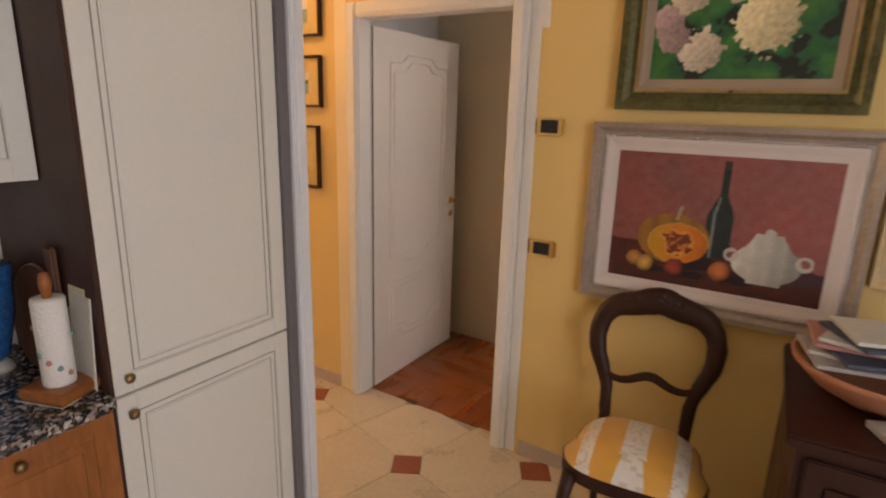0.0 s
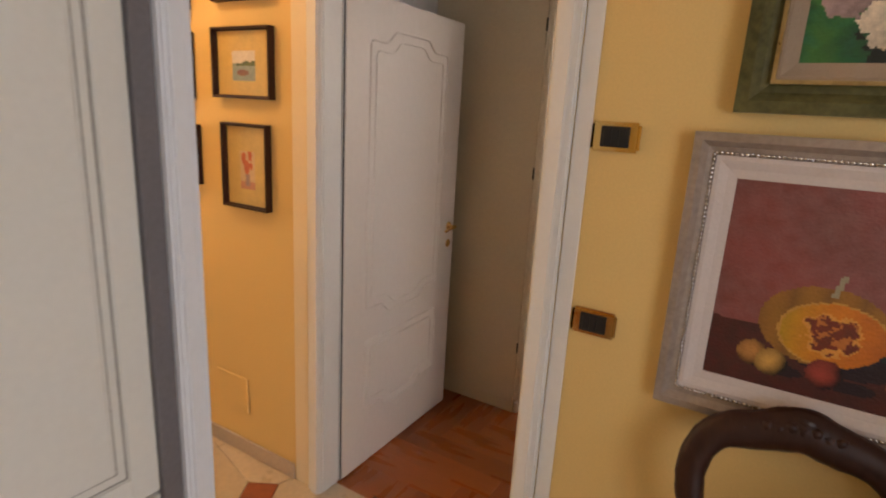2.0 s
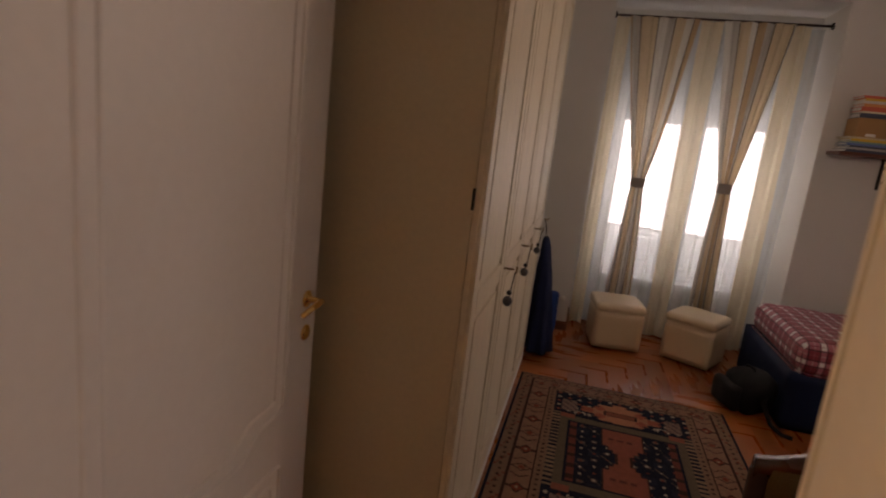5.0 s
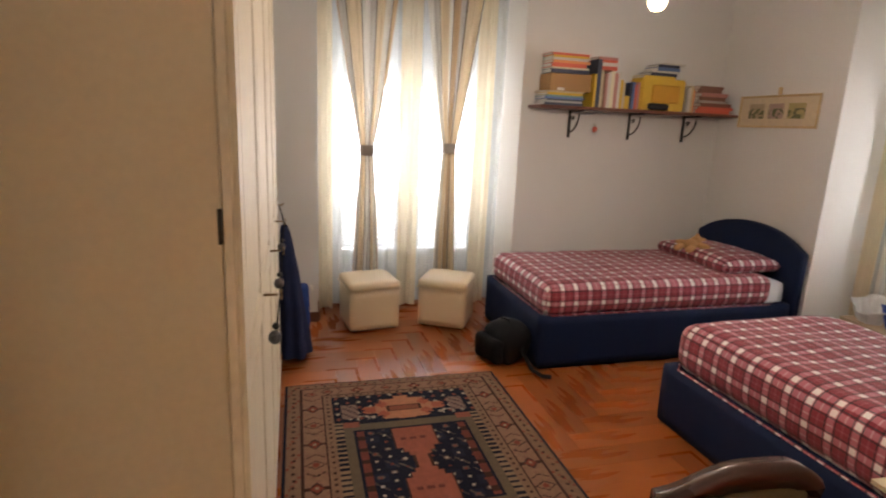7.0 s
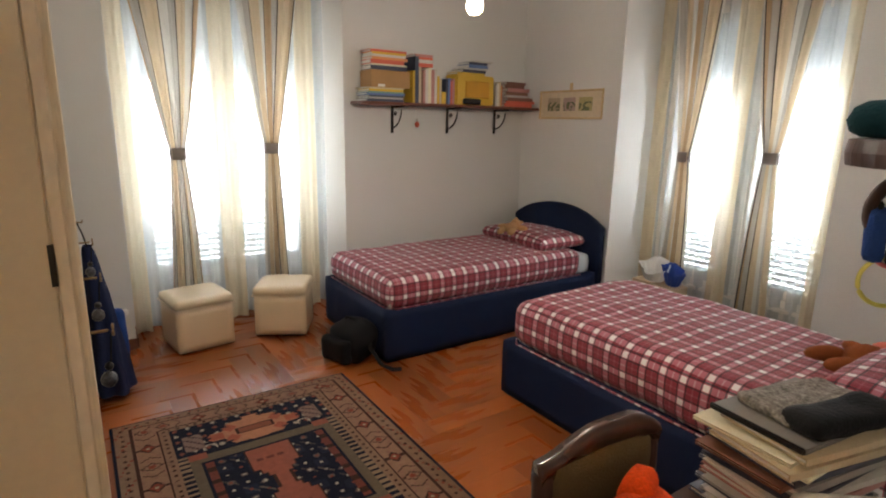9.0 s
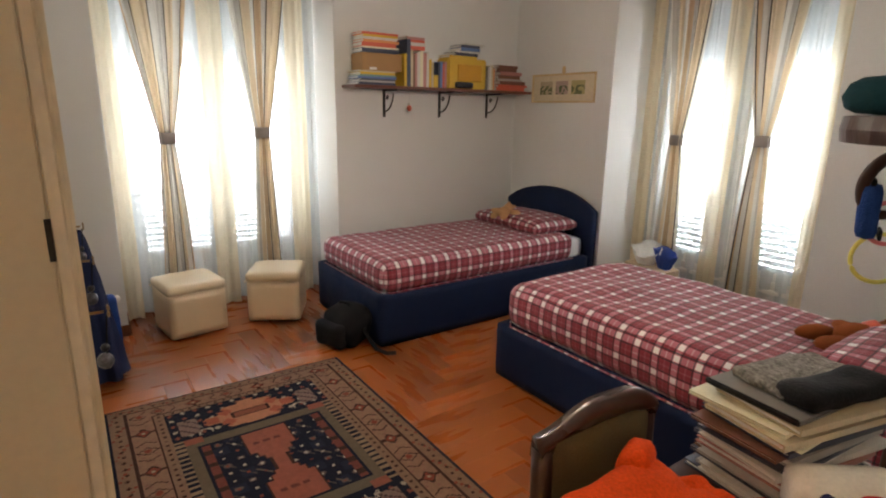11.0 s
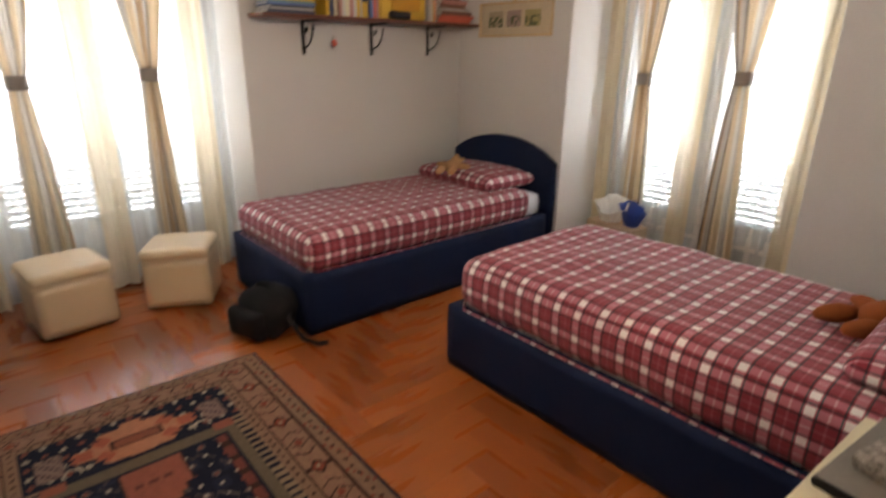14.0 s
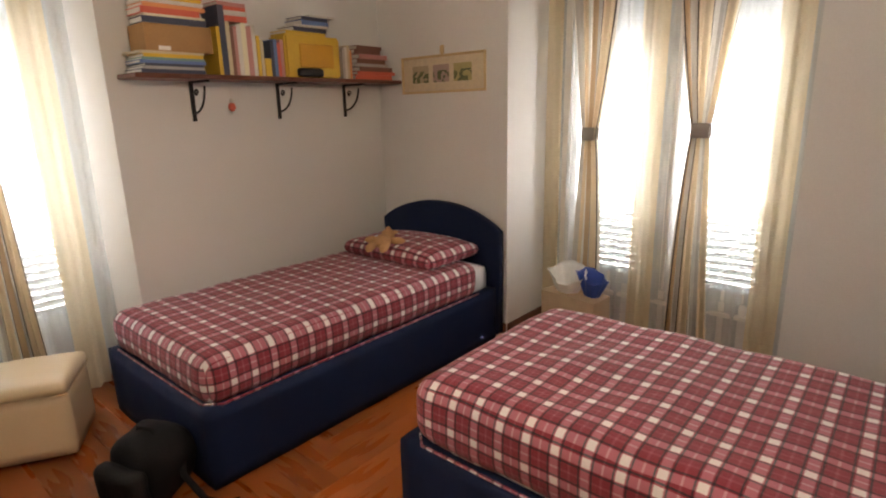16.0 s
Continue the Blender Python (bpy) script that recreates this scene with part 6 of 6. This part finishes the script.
for k, (dx, dy, rz, w, h, mt, lab) in enumerate(((-0.02, 0.0, 12, 0.34, 0.24, COVERS[6], "grey"), (0.0, 0.02, -8, 0.33, 0.25, COVERS[0], "white"), (0.01, -0.01, 20, 0.31, 0.23, COVERS[9], "dark"), (-0.03, 0.03, 5, 0.30, 0.22, COVERS[10], "pink"), (0.02, 0.0, -14, 0.32, 0.23, COVERS[0], "white"), (0.02, 0.02, 28, 0.30, 0.22, COVERS[9], "black"), (0.03, 0.01, 16, 0.29, 0.21, COVERS[0], "white"))):
    o = thing("magazine", 2.275 + dx, -0.42 + dy, 1.02 + 0.0135 * k, rz, f"{lab} magazine lying in the bowl's paper heap", "magazine", "papers")
    part("leaves", B(-w / 2, w / 2, -h / 2, h / 2, 0, 0.012, 0.002), mt, o)
for k, (x, y, rz, c) in enumerate(((2.42, -0.62, 25, 6), (2.47, -0.60, 12, 2))):
    o = thing("magazine", x, y, 0.901 + 0.021 * k, rz, "printed brochure lying on the sideboard", "magazine", "papers")
    part("leaves", B(-0.15, 0.15, -0.10, 0.10, 0, 0.02, 0.002), COVERS[c], o)

# corridor ceiling lamp
hl = thing("ceiling_lamp", -0.95, -0.74, 0, 0, "small glass globe ceiling lamp in the corridor", "lamp")
part("rose", lathe(bmesh.new(), [(0.05, H - 0.03), (0.06, H - 0.02), (0.06, H - 0.0005)], 18), brass, hl, smooth=True)
part("stem", tube(bmesh.new(), [(0, 0, H - 0.03), (0, 0, 2.8)], 0.008, 8), brass, hl)
g = part("globe", blob(bmesh.new(), (0, 0, 2.7), 0.11, 0.11, 0.11, 3), glow("lit_globe", (1.0, 0.62, 0.28), 3.0), hl, "glowing glass globe", True)
g.visible_shadow = False

# ---- floor pieces ----
# hall tiles: large stone tiles with clipped corners round small terracotta squares
TC, TD, T0, CLIP = Vector((0.115, 0.425)), Vector((0.425, -0.115)), Vector((0.610, -0.395)), 0.098
SILL = 0.085


def slab_piece(pts, z0, z1, inset):
    """A flat piece with a chamfered top edge from its outline."""
    c = sum(pts, Vector((0, 0))) / len(pts)
    bm = bmesh.new()

    def ring(k, z):
        out = []
        for p in pts:
            d = p - c
            out.append(bm.verts.new((*(c + d * (1 - k / d.length)), z)))
        return out
    r0, r1, r2 = ring(inset, z0), ring(inset, z1 - 0.0015), ring(inset + 0.0025, z1)
    n = len(pts)
    for a, b in ((r0, r1), (r1, r2)):
        for i in range(n):
            bm.faces.new((a[i], a[(i + 1) % n], b[(i + 1) % n], b[i]))
    bm.faces.new(r2)
    return bm


def cut(bm, y):
    bmesh.ops.bisect_plane(bm, geom=list(bm.verts) + list(bm.edges) + list(bm.faces), plane_co=(0, y, 0), plane_no=(0, 1, 0), clear_outer=True)
    return bm


for i in range(-12, 13):
    for j in range(-12, 13):
        cs4 = [(i, j), (i + 1, j), (i + 1, j + 1), (i, j + 1)]
        P = [T0 + TC * a + TD * b for a, b in cs4]
        m_ = sum(P, Vector((0, 0))) / 4
        if not (-2.0 < m_.x < 2.5 and -2.3 < m_.y < 0.28):
            continue
        out = []
        for k in range(4):
            p, a, b = P[k], P[k - 1], P[(k + 1) % 4]
            if sum(cs4[k]) % 2 == 0:
                out += [p + (a - p).normalized() * CLIP, p + (b - p).normalized() * CLIP]
            else:
                out.append(p)
        bm = slab_piece(out, -0.008, 0.0, 0.002)
        cut(bm, SILL)
        if bm.faces:
            part("tile", bm, beige_tile, floor_hall)
        if (i + j) % 2 == 0 and P[0].y < 0.05:
            q = [P[0] + (TC if k % 2 else TD).normalized() * CLIP * (1 if k < 2 else -1) for k in range(4)]
            part("insert_tile", cut(slab_piece(q, -0.008, 0.0, 0.003), SILL), red_tile, floor_hall)

# bedroom parquet in herringbone
PL, PW = 0.70, 0.14
plank_meshes = []
for mat in (parquet, parquet_cross_shaded):
    me = bpy.data.meshes.new("plank")
    bm = B(0.0005, PW - 0.0005, 0.0005, PL - 0.0005, -0.008, 0.0)
    bm.to_mesh(me)
    bm.free()
    me.materials.append(mat)
    plank_meshes.append(me)
rest, count = bmesh.new(), 0
spots = []
for n_ in range(-50, 80):
    for m2 in range(-9, 10):
        for kind in (0, 1):
            if kind == 0:
                mt = Matrix.Translation((n_ * PW + m2 * PL, n_ * PW - m2 * PL + PW, 0)) @ Matrix.Rotation(radians(-90), 4, "Z")
            else:
                mt = Matrix.Translation((n_ * PW + m2 * PL + PL, (n_ + 1) * PW - m2 * PL - PL, 0))
            w_ = Matrix.Translation((1.3, 0.4, 0)) @ mt
            c = w_ @ Vector((PW / 2, PL / 2, 0))
            if WW - 0.1 < c.x < WE + 0.55 and -0.1 < c.y < WN + 0.55:
                spots.append((w_, c, kind))
spots.sort(key=lambda s: math.hypot((s[1].x - 1.7) * 0.9, s[1].y - 2.2))
for w_, c, kind in spots:
    ends = [w_ @ Vector(p) for p in ((0, 0, 0), (PW, 0, 0), (0, PL, 0), (PW, PL, 0))]
    inside = all(WW - 0.1 < p.x < WE + 0.6 and SILL + 0.005 < p.y < WN + 0.6 for p in ends)
    if count < 300 and inside:
        ob = new("plank", plank_meshes[kind])
        ob.parent = floor_bedroom
        ob.matrix_basis = w_
        count += 1
    else:
        box(rest, 0.0005, PW - 0.0005, 0.0005, PL - 0.0005, -0.008, 0.0, 0, rot=w_, mi=kind)
for co, no in (((0, SILL, 0), (0, -1, 0)), ((0, WN + 0.6, 0), (0, 1, 0)), ((WW - 0.1, 0, 0), (-1, 0, 0)), ((WE + 0.6, 0, 0), (1, 0, 0))):
    bmesh.ops.bisect_plane(rest, geom=list(rest.verts) + list(rest.edges) + list(rest.faces), plane_co=co, plane_no=no, clear_outer=True)
tagged(part("planks_beyond", rest, [parquet, parquet_cross_shaded], floor_bedroom), "oak planks farther off", kind="stuff")
